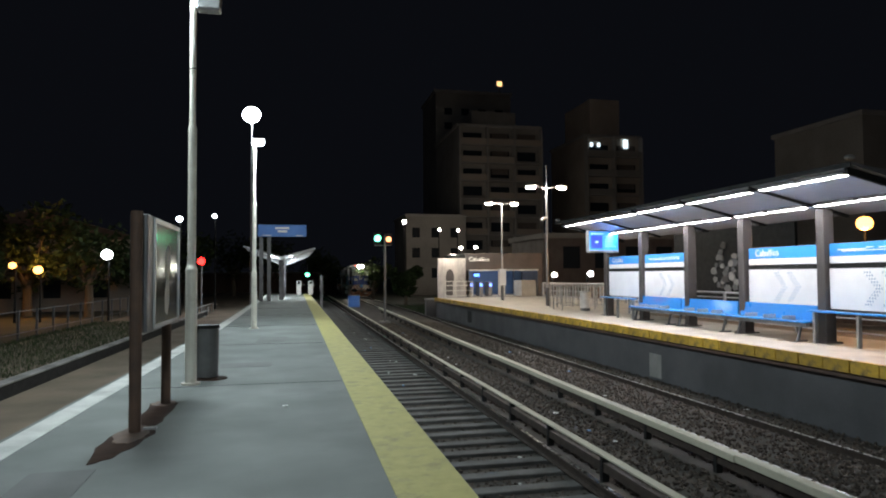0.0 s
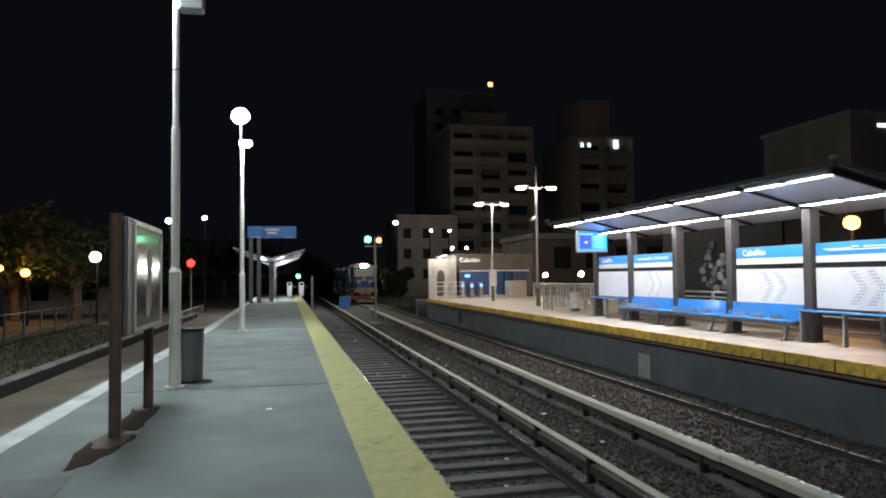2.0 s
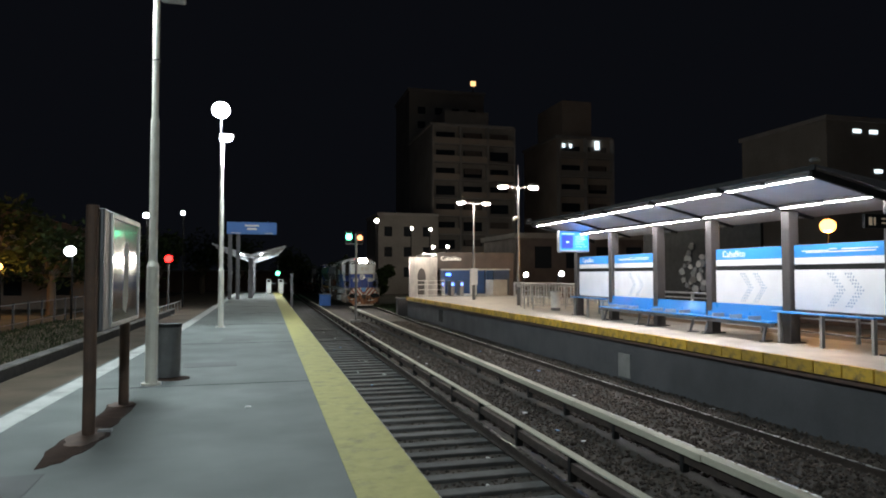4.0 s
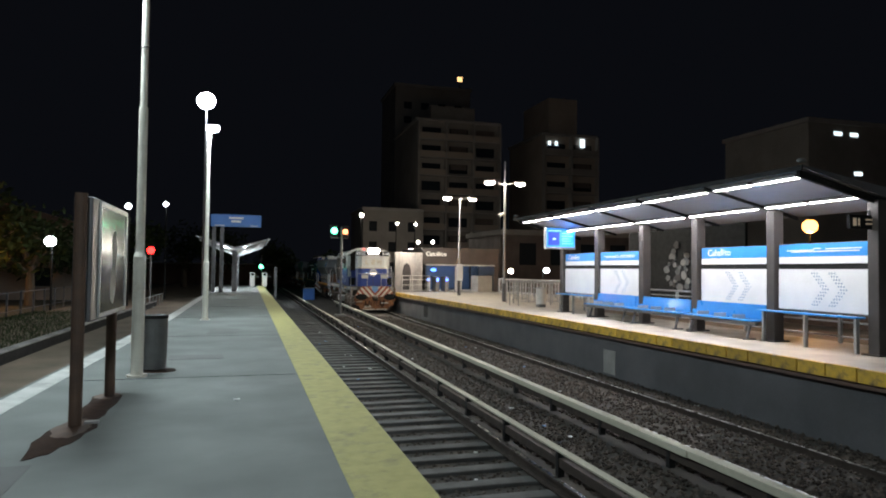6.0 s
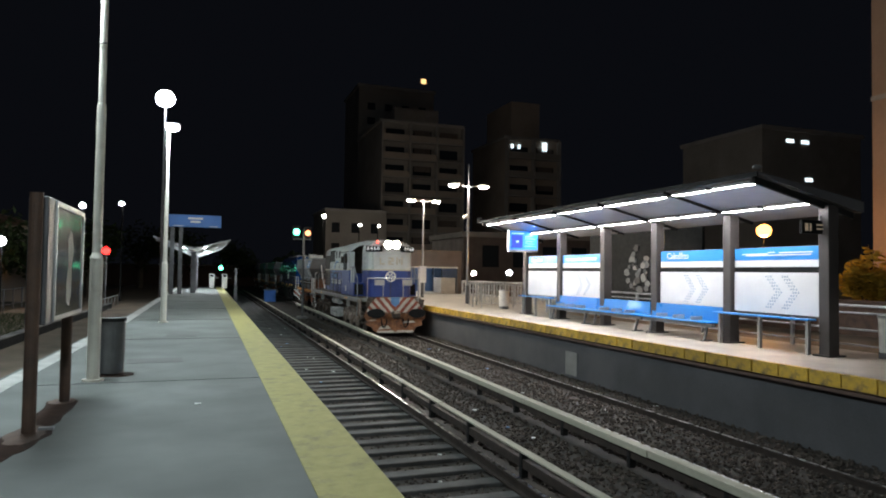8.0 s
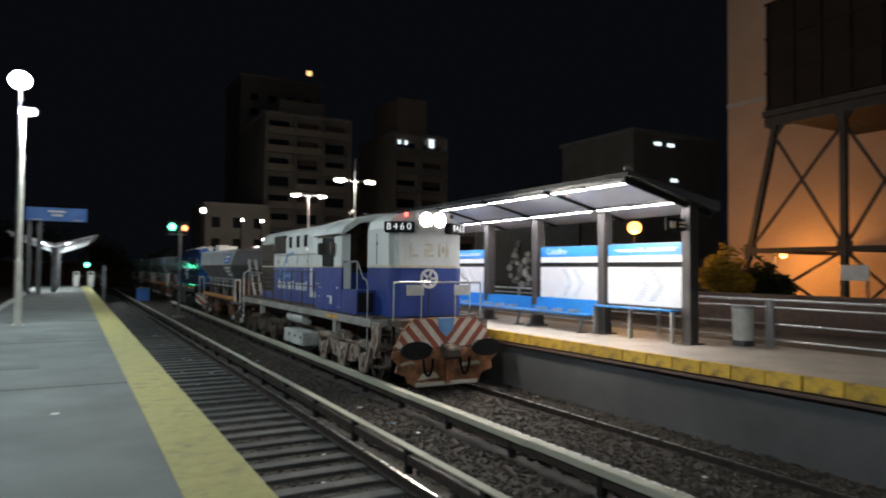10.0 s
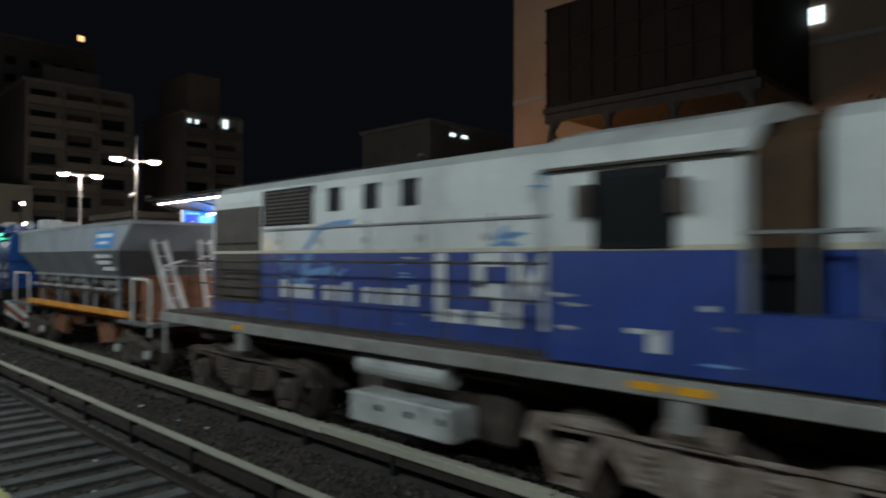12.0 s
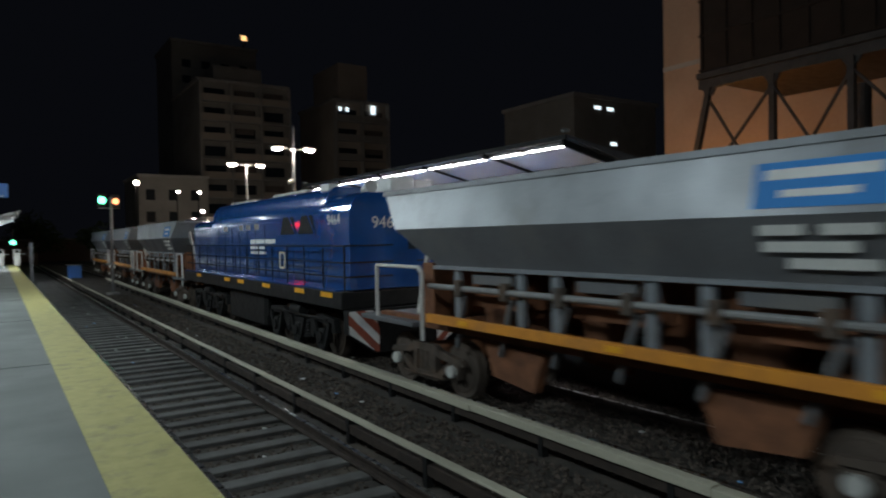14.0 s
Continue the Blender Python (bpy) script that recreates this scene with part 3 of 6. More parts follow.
for s, xe, ze in ((-1, -2.5, 3.62), (1, 2.3, 3.5)):
    bm = prism(B(), [(0.0, 2.86), (xe, ze), (xe, ze + 0.1), (0.0, 2.98)], "y", -0.6, 12.6)
    part("roof_wing", bm, "galv", ys)
    for yy in (0.6, 3.0, 5.4):
        part("tube", bar(B(), (s * 0.7, yy, 2.98), (s * 0.7, yy + 1.5, 2.98), 0.1, 0.06), "lamp_white", ys, "glowing tube")
for k, x in enumerate((0.35, 1.35)):
    ts = thing("turnstile", "pale steel turnstile cabinet under the far shelter", "turnstile", x - 0.05, 58.8, 0, group="turnstiles at the platform end")
    part("cabinet", box(B(), -0.2, 0.2, -0.5, 0.5, 0, 1.2, 0.03), "white_paint", ts)
    part("arm", bar(B(), (0.2, 0, 0.85), (0.55, 0, 0.85), 0.05, 0.05), "galv", ts)
    part("reader", box(B(), -0.12, 0.12, -0.515, -0.5, 0.95, 1.15), "black", ts)
gp = thing("gate_post", "grey gate post beside the turnstiles", "post", 2.2, 58.5, 0)
part("shaft", box(B(), -0.1, 0.1, -0.1, 0.1, -1.4, 1.7), "steel", gp)

# ---- signals ----
def signal(name, label, x, y, z0, h, lights):
    t = thing(name, label, "railway signal", x, y, z0)
    part("mast", rod(B(), (0, 0, 0), (0, 0, h), 0.07, n=10), "steel", t)
    part("footing", box(B(), -0.3, 0.3, -0.3, 0.3, -0.3, 0.12, 0.02), "concrete", t)
    for dx, zz, r, m in lights:
        hd = part("head", box(B(), dx - 0.22, dx + 0.22, 0.02, 0.25, zz - 0.36, zz + 0.36, 0.03), "black", t, "black signal head")
        part("lens", ball(B(), dx, -0.02, zz, r, 1, 0.4, 1), m, hd, "glowing signal lens")
        part("hood", prism(B(), [(dx - 0.2, zz), (dx - 0.14, zz + 0.2), (dx + 0.14, zz + 0.2), (dx + 0.2, zz), (dx + 0.22, zz), (dx + 0.16, zz + 0.23), (dx - 0.16, zz + 0.23), (dx - 0.22, zz)], "y", -0.14, 0.02), "black", hd)
    return t


sg = signal("block_signal", "slim signal mast with a green and an amber light", 5.31, 40.3, RAIL - 0.15, 5.3, ((-0.44, 5.13, 0.20, "green"), (0.23, 5.08, 0.17, "amber")))
part("crossarm", box(B(), -0.62, 0.42, 0.1, 0.18, 4.68, 4.75), "steel", sg)
signal("distant_signal", "signal post with a red light beyond the earth bed", -6.54, 50, -1.3, 4.0, ((0, 4.03, 0.27, "red"),))
signal("far_signal", "far signal with a green light beyond the platform end", 1.6, 92, -1.3, 4.6, ((0, 3.1, 0.30, "green"),))


# ---- the shelter on the far platform ----
SH = thing("platform_shelter", "grey steel shelter with a sloping lit roof", "shelter", 0, 0, PLAT2, kind="structure")
COLS = (9.9, 12.5, 15.2, 17.7, 20.4, 23.0)
for y in COLS:
    bm = box(B(), 11.33, 11.60, y - 0.12, y + 0.12, 0, 2.96, 0.012)
    box(bm, 11.24, 11.69, y - 0.19, y + 0.19, 0, 0.03)
    part("column", bm, "column_steel", SH, "dark brown-grey steel column")
for y in COLS:
    deep = 0.12 if y in (COLS[0], COLS[-1]) else 0.06
    part("rafter", prism(B(), [(9.58, 3.43 - deep), (9.58, 3.45), (12.1, 2.86), (12.1, 2.84 - deep)], "y", y - 0.035, y + 0.035), "black", SH, "dark rafter across the soffit")
part("roof", prism(B(), [(9.52, 3.45), (9.52, 3.50), (12.2, 3.06), (12.2, 2.86), (12.15, 2.84)], "y", 9.72, 23.35), "steel", SH, "dark wedge-shaped roof")
for a, c in zip(COLS, COLS[1:]):
    part("soffit_panel", prism(B(), [(9.56, 3.425), (9.56, 3.44), (12.1, 2.855), (12.1, 2.84)], "y", a + 0.04, c - 0.04), "soffit", SH, "smooth grey soffit panel")
    mid = (a + c) / 2
    for x in (9.74, 11.12):
        z = 3.42 - (x - 9.56) * 0.2303
        for y0, y1 in ((a + 0.17, mid - 0.09), (mid + 0.09, c - 0.17)):
            tb = part("tube_lamp", box(B(), x - 0.085, x + 0.085, y0 - 0.02, y1 + 0.02, z - 0.06, z + 0.01), "steel", SH, "recessed tube lamp")
            part("diffuser", box(B(), x - 0.065, x + 0.065, y0, y1, z - 0.066, z - 0.0605), "tube", tb, "glowing diffuser")
part("fascia", box(B(), 9.49, 9.52, 9.72, 23.35, 3.41, 3.50), "black", SH)
for y in (9.75, 23.3):
    part("roof_lamp", ball(B(), 9.62, y + 0.1, 3.60, 0.07, 1.6, 1, 0.7), "galv", SH)


def dots(bm, y, z):
    """Two chevrons of three slanting rows of dots each."""
    for r in range(2):
        for i in range(-5, 6):
            for j in range(3):
                cy, cz = y + r * 0.44 + abs(i) * 0.055 + j * 0.065, z + i * 0.066
                box(bm, 11.404, 11.408, cy - 0.014, cy + 0.014, cz - 0.017, cz + 0.017)


def info_panel(y0, y1, zb, text, chev, label):
    t = thing("info_panel", label, "sign panel", 0, 0, 0, group="panels between the shelter columns")
    part("frame", box(B(), 11.46, 11.52, y0 - 0.02, y1 + 0.02, zb - 0.03, 2.25), "steel", t)
    hd = part("header", box(B(), 11.42, 11.458, y0, y1, 1.965, 2.235), "sign_blue", t, "bright blue header strip")
    part("strip", box(B(), 11.42, 11.458, y0, y1, 1.815, 1.961), "sign_white", t, "white strip under the header")
    part("gap", box(B(), 11.44, 11.458, y0, y1, 1.70, 1.81), "black", t)
    part("board", box(B(), 11.41, 11.458, y0, y1, zb, 1.695), "sign_white", t, "plain white board")
    if text:
        words("Caballito", 0.235, "letter", hd, Matrix.Translation((11.414, y1 - 0.68, 2.10)) @ FACE_W)
    else:
        for a, c, z in ((0.1, 0.42, 2.10), (0.42, 0.5, 2.13), (0.55, 0.92, 2.12), (0.15, 0.9, 2.07)):
            part("route_line", box(B(), 11.41, 11.418, y0 + (y1 - y0) * (1 - c), y0 + (y1 - y0) * (1 - a), z - 0.012, z + 0.012), "letter", hd)
    if chev:
        bm = B()
        dots(bm, (y0 + y1) / 2 - 0.62, (zb + 1.695) / 2 + 0.02)
        tagged(part("chevron_dots", bm, "dots", t, "two dotted blue-grey chevrons"), kind="stuff")
    return t


info_panel(20.55, 22.85, 0.82, True, False, "station name panel with a glossy white board")
info_panel(17.95, 20.25, 0.82, False, True, "route map panel with a chevron board")
info_panel(12.65, 15.0, 0.82, True, True, "station name panel with a chevron board")
info_panel(10.03, 12.33, 0.82, False, True, "route map panel over a leaning rail")


def bench(y0, y1):
    t = thing("bench", "bright blue metal bench with a low back", "bench", 11.2, (y0 + y1) / 2, PLAT2, group="benches under the shelter")
    w = (y1 - y0) / 2
    part("seat", box(B(), -0.24, 0.11, -w, w, 0.43, 0.47, 0.012), "bench_blue", t)
    part("backrest", prism(B(), [(0.12, 0.47), (0.15, 0.47), (0.18, 0.81), (0.15, 0.81)], "y", -w, w), "bench_blue", t)
    for k in (-0.5, 0, 0.5):
        part("divider", box(B(), -0.22, 0.12, w * k - 0.015, w * k + 0.015, 0.47, 0.56, 0.004), "galv", t)
    part("beam", box(B(), -0.16, -0.06, -w, w, 0.34, 0.42), "steel", t)
    for s in (-0.8, 0.8):
        part("leg", bar(B(), (-0.16, w * s, 0.0), (-0.06, w * s, 0.36), 0.05, 0.05), "steel", t)
        part("foot_bar", box(B(), -0.24, 0.08, w * s - 0.03, w * s + 0.03, 0, 0.025), "steel", t)
    return t


for y0, y1 in ((18.0, 20.55), (15.35, 17.95), (12.65, 15.25)):
    bench(y0, y1)
for y0, y1 in ((20.6, 23.0), (10.05, 12.7)):
    t = thing("leaning_rail", "blue leaning rail on steel brackets", "leaning rail", 11.2, 0, PLAT2, group="leaning rails under the shelter")
    part("rail", box(B(), -0.12, 0.12, y0, y1, 0.68, 0.72, 0.01), "bench_blue", t)
    for y in (y0 + 0.1, (y0 + y1) / 2, y1 - 0.15):
        part("bracket", box(B(), -0.04, 0.04, y - 0.03, y + 0.03, 0, 0.68), "galv", t)

sc = thing("departure_screen", "hanging blue departure screen in a pale case", "screen", 10.8, 22.0, 2.45)
part("case", box(B(), -0.60, 0.60, 0.01, 0.2, -0.06, 0.74, 0.03), "galv", sc)
part("display", box(B(), -0.55, 0.55, -0.004, 0.01, 0.02, 0.69), "screen", sc, "glowing blue display")
part("pane", box(B(), -0.50, -0.06, -0.008, -0.005, 0.08, 0.55), "screen_dark", sc)
for k in range(5):
    part("text_bar", box(B(), 0.04, 0.46 - 0.06 * (k % 3), -0.008, -0.005, 0.14 + k * 0.09, 0.152 + k * 0.09), "screen_text", sc)
part("text_bar", box(B(), -0.32, -0.22, -0.012, -0.0085, 0.28, 0.34), "screen_text", sc)
part("text_bar", box(B(), -0.5, 0.0, -0.008, -0.005, 0.59, 0.625), "screen_text", sc)
part("hanger", box(B(), -0.04, 0.04, 0.06, 0.14, 0.74, 0.80), "steel", sc)
es = thing("exit_sign", "dark hanging pictogram sign with pale marks", "sign", 11.3, 9.95, 2.46)
part("board", box(B(), -0.5, 0.3, -0.03, 0.03, 0, 0.26), "black", es)
for x0, x1, z0, z1 in ((-0.42, -0.34, 0.05, 0.2), (-0.3, -0.26, 0.05, 0.2), (-0.12, 0.2, 0.16, 0.19), (-0.12, 0.15, 0.08, 0.11)):
    part("mark", box(B(), x0, x1, -0.036, -0.031, z0, z1), "exit_letter", es)
part("hanger", rod(B(), (0, 0, 0.26), (0, 0, 0.36), 0.02, n=6), "steel", es)


# ---- railings, bins and barriers on the far platform ----
def railing(y0, y1, name="platform_railing", label="galvanised railing with four rails along the platform", x=12.62):
    t = thing(name, label, "railing", x, 0, PLAT2, group="railings along the far platform")
    for z, r in ((0.97, 0.03), (0.82, 0.022), (0.48, 0.022), (0.16, 0.022)):
        part("rail", rod(B(), (0, y0, z), (0, y1, z), r, n=8), "galv", t)
    k = max(1, round((y1 - y0) / 2.85))
    for i in range(k + 1):
        y = y0 + (y1 - y0) * i / k
        part("post", box(B(), -0.035, 0.035, y - 0.04, y + 0.04, 0, 1.0, 0.006), "galv", t)
    return t


railing(-11.15, 8.8)
railing(8.9, 23.6)
railing(32.0, 44.0, x=16.9)


def far_bin(x, y, label):
    t = thing("waste_bin", label, "litter bin", x, y, PLAT2, group="bins on the far platform")
    part("drum", rod(B(), (0, 0, 0.12), (0, 0, 0.78), 0.20, 0.22, 18), "white_paint", t)
    part("rim", rod(B(), (0, 0, 0.78), (0, 0, 0.83), 0.235, n=18), "galv", t)
    part("stand", box(B(), -0.15, 0.15, -0.15, 0.15, 0, 0.12), "steel", t)


far_bin(12.3, 9.25, "pale drum litter bin beside the railing")
far_bin(12.0, 26.3, "pale drum litter bin beside the barriers")
for x, y in ((11.6, 28.6), (12.5, 30.4), (13.4, 28.2)):
    t = thing("barrier", "galvanised steel crowd barrier", "barrier", x, y, PLAT2, 62, group="barriers by the crossing")
    bm = rod(B(), (-0.9, 0, 1.05), (0.9, 0, 1.05), 0.03, n=8)
    for s in (-0.9, 0.9):
        rod(bm, (s, 0, 0), (s, 0, 1.05), 0.03, n=8)
    part("frame", bm, "galv", t)
    for z in (0.25, 0.52, 0.78):
        part("crossbar", rod(B(), (-0.9, 0, z), (0.9, 0, z), 0.02, n=6), "galv", t)


def double_lamp(x, y, label, h=5.95, mat1="lamp_warm"):
    t = thing("double_street_lamp", label, "lamp post", x, y, PLAT2, group="double lamps on the far platform")
    part("mast", rod(B(), (0, 0, 0), (0, 0, h), 0.075, 0.05, 12), "galv", t)
    part("footing", rod(B(), (0, 0, 0), (0, 0, 0.9), 0.1, 0.09, 12), "steel", t)
    for s in (-1, 1):
        part("arm", bar(B(), (0, 0, h - 0.12), (s * 0.62, 0, h), 0.04, 0.04), "galv", t)
        hd = part("lantern", ball(B(), s * 0.82, 0, h + 0.02, 0.3, 1.0, 0.7, 0.35), "galv", t)
        part("lens", ball(B(), s * 0.82, 0, h - 0.06, 0.26, 1.0, 0.75, 0.42), mat1, hd, "glowing warm lens")
    return t


a = double_lamp(12.2, 31.1, "grey double lamp with a camera on its mast")
part("mast_top", rod(B(), (0, 0, 5.95), (0, 0, 7.0), 0.03, n=8), "steel", a)
part("camera_box", bar(B(), (-0.05, 0, 4.4), (-0.35, -0.15, 4.25), 0.12, 0.12), "white_paint", a, "white security camera")
c = double_lamp(12.3, 38.8, "grey double lamp with a notice on its mast")
part("notice", box(B(), -0.2, 0.2, -0.12, -0.09, 0.9, 1.9), "sign_white", c, "pale notice board")
t = thing("slim_pole", "slim dark grey pole beside the railing", "pole", 11.6, 1.86, PLAT2)
part("shaft", rod(B(), (0, 0, 0), (0, 0, 6.4), 0.065, 0.045, 12), "steel", t)
part("footing", rod(B(), (0, 0, 0), (0, 0, 0.12), 0.12, 0.1, 12), "steel", t)

# ---- station hall ----
hall = thing("station_hall", "low dark-clad station hall with a blue-lit entrance", "building", 11.85, 46.0, PLAT2)
part("wall", box(B(), 0, 0.25, 0, 6, 0, 3.1), "hall_wall", hall)
part("wall", box(B(), 5.45, 5.75, 0, 6, 0, 3.1), "hall_wall", hall)
part("rear_wall", box(B(), 0.25, 5.45, 5.8, 6, 0, 2.9), "hall_blue", hall, "rear wall tinted for the blue light")
part("lintel", box(B(), 0, 5.75, -0.08, 0.0, 1.92, 3.12), "hall_wall", hall, "dark fascia over the entrance")
part("roof", box(B(), -0.1, 5.85, 0.002, 6.1, 2.92, 3.1), "hall_wall", hall)
part("trim", box(B(), 0.25, 5.45, -0.12, -0.08, 1.84, 1.94), "whiteline", hall, "pale trim over the entrance")
words("Caballito", 0.42, "sign_letter", hall, Matrix.Translation((0.98, -0.1, 2.66)) @ FACE_S)
part("kiosk", box(B(), 4.3, 5.4, 0.3, 2.0, 0, 1.15), "paving", hall, "pale ticket counter")
part("kiosk_window", box(B(), 4.3, 4.36, 0.35, 2.0, 1.15, 1.85), "pane", hall)
part("door_panel", box(B(), 2.5, 3.0, 0.2, 0.26, 0, 1.8), "white_paint", hall)
part("floor", box(B(), 0.25, 5.45, 0, 5.8, -0.2, 0.004), "paving", hall)
for x in (0.55, 1.25, 1.95):
    ts = thing("entry_turnstile", "grey turnstile cabinet with a blue light", "turnstile", 11.85 + x, 46.9, PLAT2, group="turnstiles in the hall")
    part("cabinet", box(B(), -0.14, 0.14, -0.5, 0.5, 0, 1.05, 0.03), "galv", ts)
    part("light", box(B(), -0.08, 0.08, -0.515, -0.5, 0.75, 0.9), "blue_led", ts)
part("blue_lamp", box(B(), 1.2, 1.55, 2.0, 2.1, 1.45, 1.62), "blue_led", hall, "glowing blue lamp")
mu = thing("mural_wall", "painted wall with a blurred grey mural and an arch", "wall", 9.85, 46.0, PLAT2)
part("wall", box(B(), 0, 2.2, 0, 0.3, -1.5, 2.75), "mural", mu)
part("arch", prism(B(), [(0.55, 0.1), (0.55, 1.5), (0.65, 1.85), (0.85, 2.0), (1.05, 1.85), (1.15, 1.5), (1.15, 0.1)], "y", -0.012, -0.002), "hall_wall", mu, "dark painted arch")
# fitting made up to go with the added mural lamp
part("spotlight", box(B(), 0.6, 0.9, -1.6, -1.5, 2.9, 3.0), "galv", mu)
gt = thing("white_gate", "white tubular gate before the mural", "gate", 9.9, 43.9, PLAT2)
for x in (0, 0.55, 0.7, 1.9):
    part("post", rod(B(), (x, 0, 0), (x, 0, 1.15), 0.035, n=8), "white_paint", gt)
for z in (0.15, 0.5, 0.85, 1.12):
    part("rail", rod(B(), (0, 0, z), (1.9, 0, z), 0.025, n=6), "white_paint", gt)
bb = thing("trackside_cabinet", "blue-grey trackside equipment cabinet", "cabinet", 9.2, 45.6, -1.42)
part("body", box(B(), -0.35, 0.35, -0.3, 0.3, 0, 1.35, 0.03), "hall_wall", bb)
part("lid", box(B(), -0.4, 0.4, -0.35, 0.35, 1.35, 1.42, 0.02), "galv", bb)
bb = thing("relay_box", "dull blue relay box between the tracks", "cabinet", 5.3, 62, -1.42)
part("body", box(B(), -0.5, 0.5, -0.35, 0.35, 0, 1.2, 0.03), "sign_dim", bb)
part("lid", box(B(), -0.55, 0.55, -0.4, 0.4, 1.2, 1.27, 0.02), "galv", bb)

# white picket fence and more barriers by the crossing
pk = thing("picket_fence", "white steel picket fence behind the crossing", "fence", 16.6, 40.0, PLAT2, 12)
for z in (0.12, 0.98):
    part("rail", rod(B(), (0, -10, z), (0, 2, z), 0.028, n=6), "white_paint", pk)
for k in range(41):
    part("picket", box(B(), -0.018, 0.018, -10 + k * 0.3, -9.96 + k * 0.3, 0, 1.02), "white_paint", pk)
for x, y, a in ((11.9, 27.2, 8), (12.9, 27.0, -4), (12.3, 29.6, 5)):
    t = thing("barrier", "galvanised steel crowd barrier", "barrier", x, y, PLAT2, a, group="barriers by the crossing")
    bm = rod(B(), (-0.6, 0, 1.05), (0.6, 0, 1.05), 0.03, n=8)
    for s_ in (-0.6, 0.6):
        rod(bm, (s_, 0, 0), (s_, 0, 1.05), 0.03, n=8)
    part("frame", bm, "galv", t)
    for k in range(5):
        part("upright", rod(B(), (-0.4 + 0.2 * k, 0, 0.2), (-0.4 + 0.2 * k, 0, 1.05), 0.015, n=6), "galv", t)
    part("crossbar", rod(B(), (-0.6, 0, 0.2), (0.6, 0, 0.2), 0.02, n=6), "galv", t)


# ---- buildings round the station ----
def apartment(name, label, x0, x1, y, d, z1, storey, bays, lit, body="facade", extra=0.0):
    t = thing(name, label, "apartment building", 0, y, 0)
    part("wall", box(B(), x0, x1, 0.9, d, -1.5, z1), body, t)
    part("roof", box(B(), x0 - 0.3, x1 + 0.3, 0.6, d + 0.3, z1, z1 + 0.5), "slab", t)
    part("roof_house", box(B(), x0 + (x1 - x0) * 0.2, x1 - (x1 - x0) * 0.25, 3, d - 2, z1 + 0.5, z1 + 3.2 + extra), body, t, "plain lift house on the roof")
    n = int((z1 - 2) / storey)
    w = (x1 - x0) / bays
    rr = random.Random(int(x0))
    slab = win = rim = None
    for i in range(n):
        z = z1 - (i + 1) * storey
        if slab is None:
            slab = part("balcony_slab", box(B(), x0, x1, -0.25, 0.9, -0.18, 0.0), "slab", t)
            slab.matrix_basis = pose(0, 0, z)
        else:
            again(slab, t, pose(0, 0, z))
        for k in range(bays):
            cx = x0 + (k + 0.5) * w
            pw = w * (0.30 if k % 2 else 0.34)
            if win is None:
                win = part("window", box(B(), -pw, pw, 0.84, 0.9, 0.5, 2.0), "pane", t)
                win.matrix_basis = pose(cx, 0, z)
            else:
                again(win, t, pose(cx, 0, z))
            if rim is None:
                bm = box(B(), -w * 0.46, w * 0.46, -0.25, -0.12, 0.0, 0.95)
                rim = part("parapet", bm, "facade2" if body == "facade" else "facade", t)
                rim.matrix_basis = pose(cx, 0, z)
            elif (i + k) % 3:
                again(rim, t, pose(cx, 0, z))
            if rr.random() < 0.5:
                sh = part("shutter", box(B(), -pw, pw, 0.80, 0.838, 1.1, 2.02), "shutter", t)
                sh.matrix_basis = pose(cx, 0, z)
    for k in range(bays + 1):
        part("pier", box(B(), x0 + k * w - 0.12, x0 + k * w + 0.12, -0.28, 0.9, -1.5, z1), "slab", t)
    for x, z, ww, hh, m in lit:
        part("lit_window", box(B(), x - ww / 2, x + ww / 2, 0.55, 0.6, z - hh / 2, z + hh / 2), m, t, "lit window")
    return t


apartment("apartment_block", "dim grey apartment block with rows of balconies", 26.0, 40.0, 104, 18, 25.9, 2.95, 3, ())
apartment("apartment_tower", "brown apartment block with dark balconies and lit windows", 48.2, 58.3, 104, 16, 25.0, 3.3, 2,
          ((55.6, 24.0, 0.9, 1.5, "window_lit"), (49.3, 23.7, 0.5, 0.7, "window_lit"), (50.6, 23.7, 0.5, 0.7, "window_lit")), "facade2", 4)
b1 = thing("dark_tower", "unlit high-rise behind the apartment block", "apartment building", 36, 132, 0)
part("wall", box(B(), -8, 8, 0, 14, -1.5, 39), "facade", b1)
part("roof", box(B(), -8.3, 8.3, -0.3, 14.3, 39, 39.6), "slab", b1)
wn = None
for i in range(12):
    for k in range(4):
        mm = pose(-5.4 + 3.6 * k, -0.04, 1.5 + 3 * i)
        if wn is None:
            wn = part("window", box(B(), -0.8, 0.8, -0.03, 0.03, 0, 1.4), "pane", b1)
            wn.matrix_basis = mm
        else:
            again(wn, b1, mm)
part("lit_window", box(B(), 5.1, 6.2, -0.12, -0.05, 41.0, 42.0), "window_warm", b1, "small orange roof light")
part("light_stand", box(B(), 5.5, 5.8, -0.05, 0.2, 39.6, 41.4), "steel", b1)
b2 = thing("low_building", "low dim building behind the hall", "building", 0, 100, 0)
part("wall", box(B(), 16.5, 25.9, 0, 12, -1.5, 10.6), "facade", b2)
part("roof", box(B(), 16.3, 26.0, -0.2, 12, 10.6, 11.0), "slab", b2)
wn = None
for i in range(3):
    for k in range(3):
        mm = pose(18 + 3 * k, -0.04, 1.2 + 3.1 * i)
        if wn is None:
            wn = part("window", box(B(), -0.6, 0.6, -0.03, 0.03, 0, 1.5), "pane", b2)
            wn.matrix_basis = mm
        else:
            again(wn, b2, mm)
b3 = thing("side_building", "low grey building beside the shelter", "building", 0, 62, 0)
part("wall", box(B(), 24, 40, 0, 10, -1.5, 5.2), "shutter", b3)
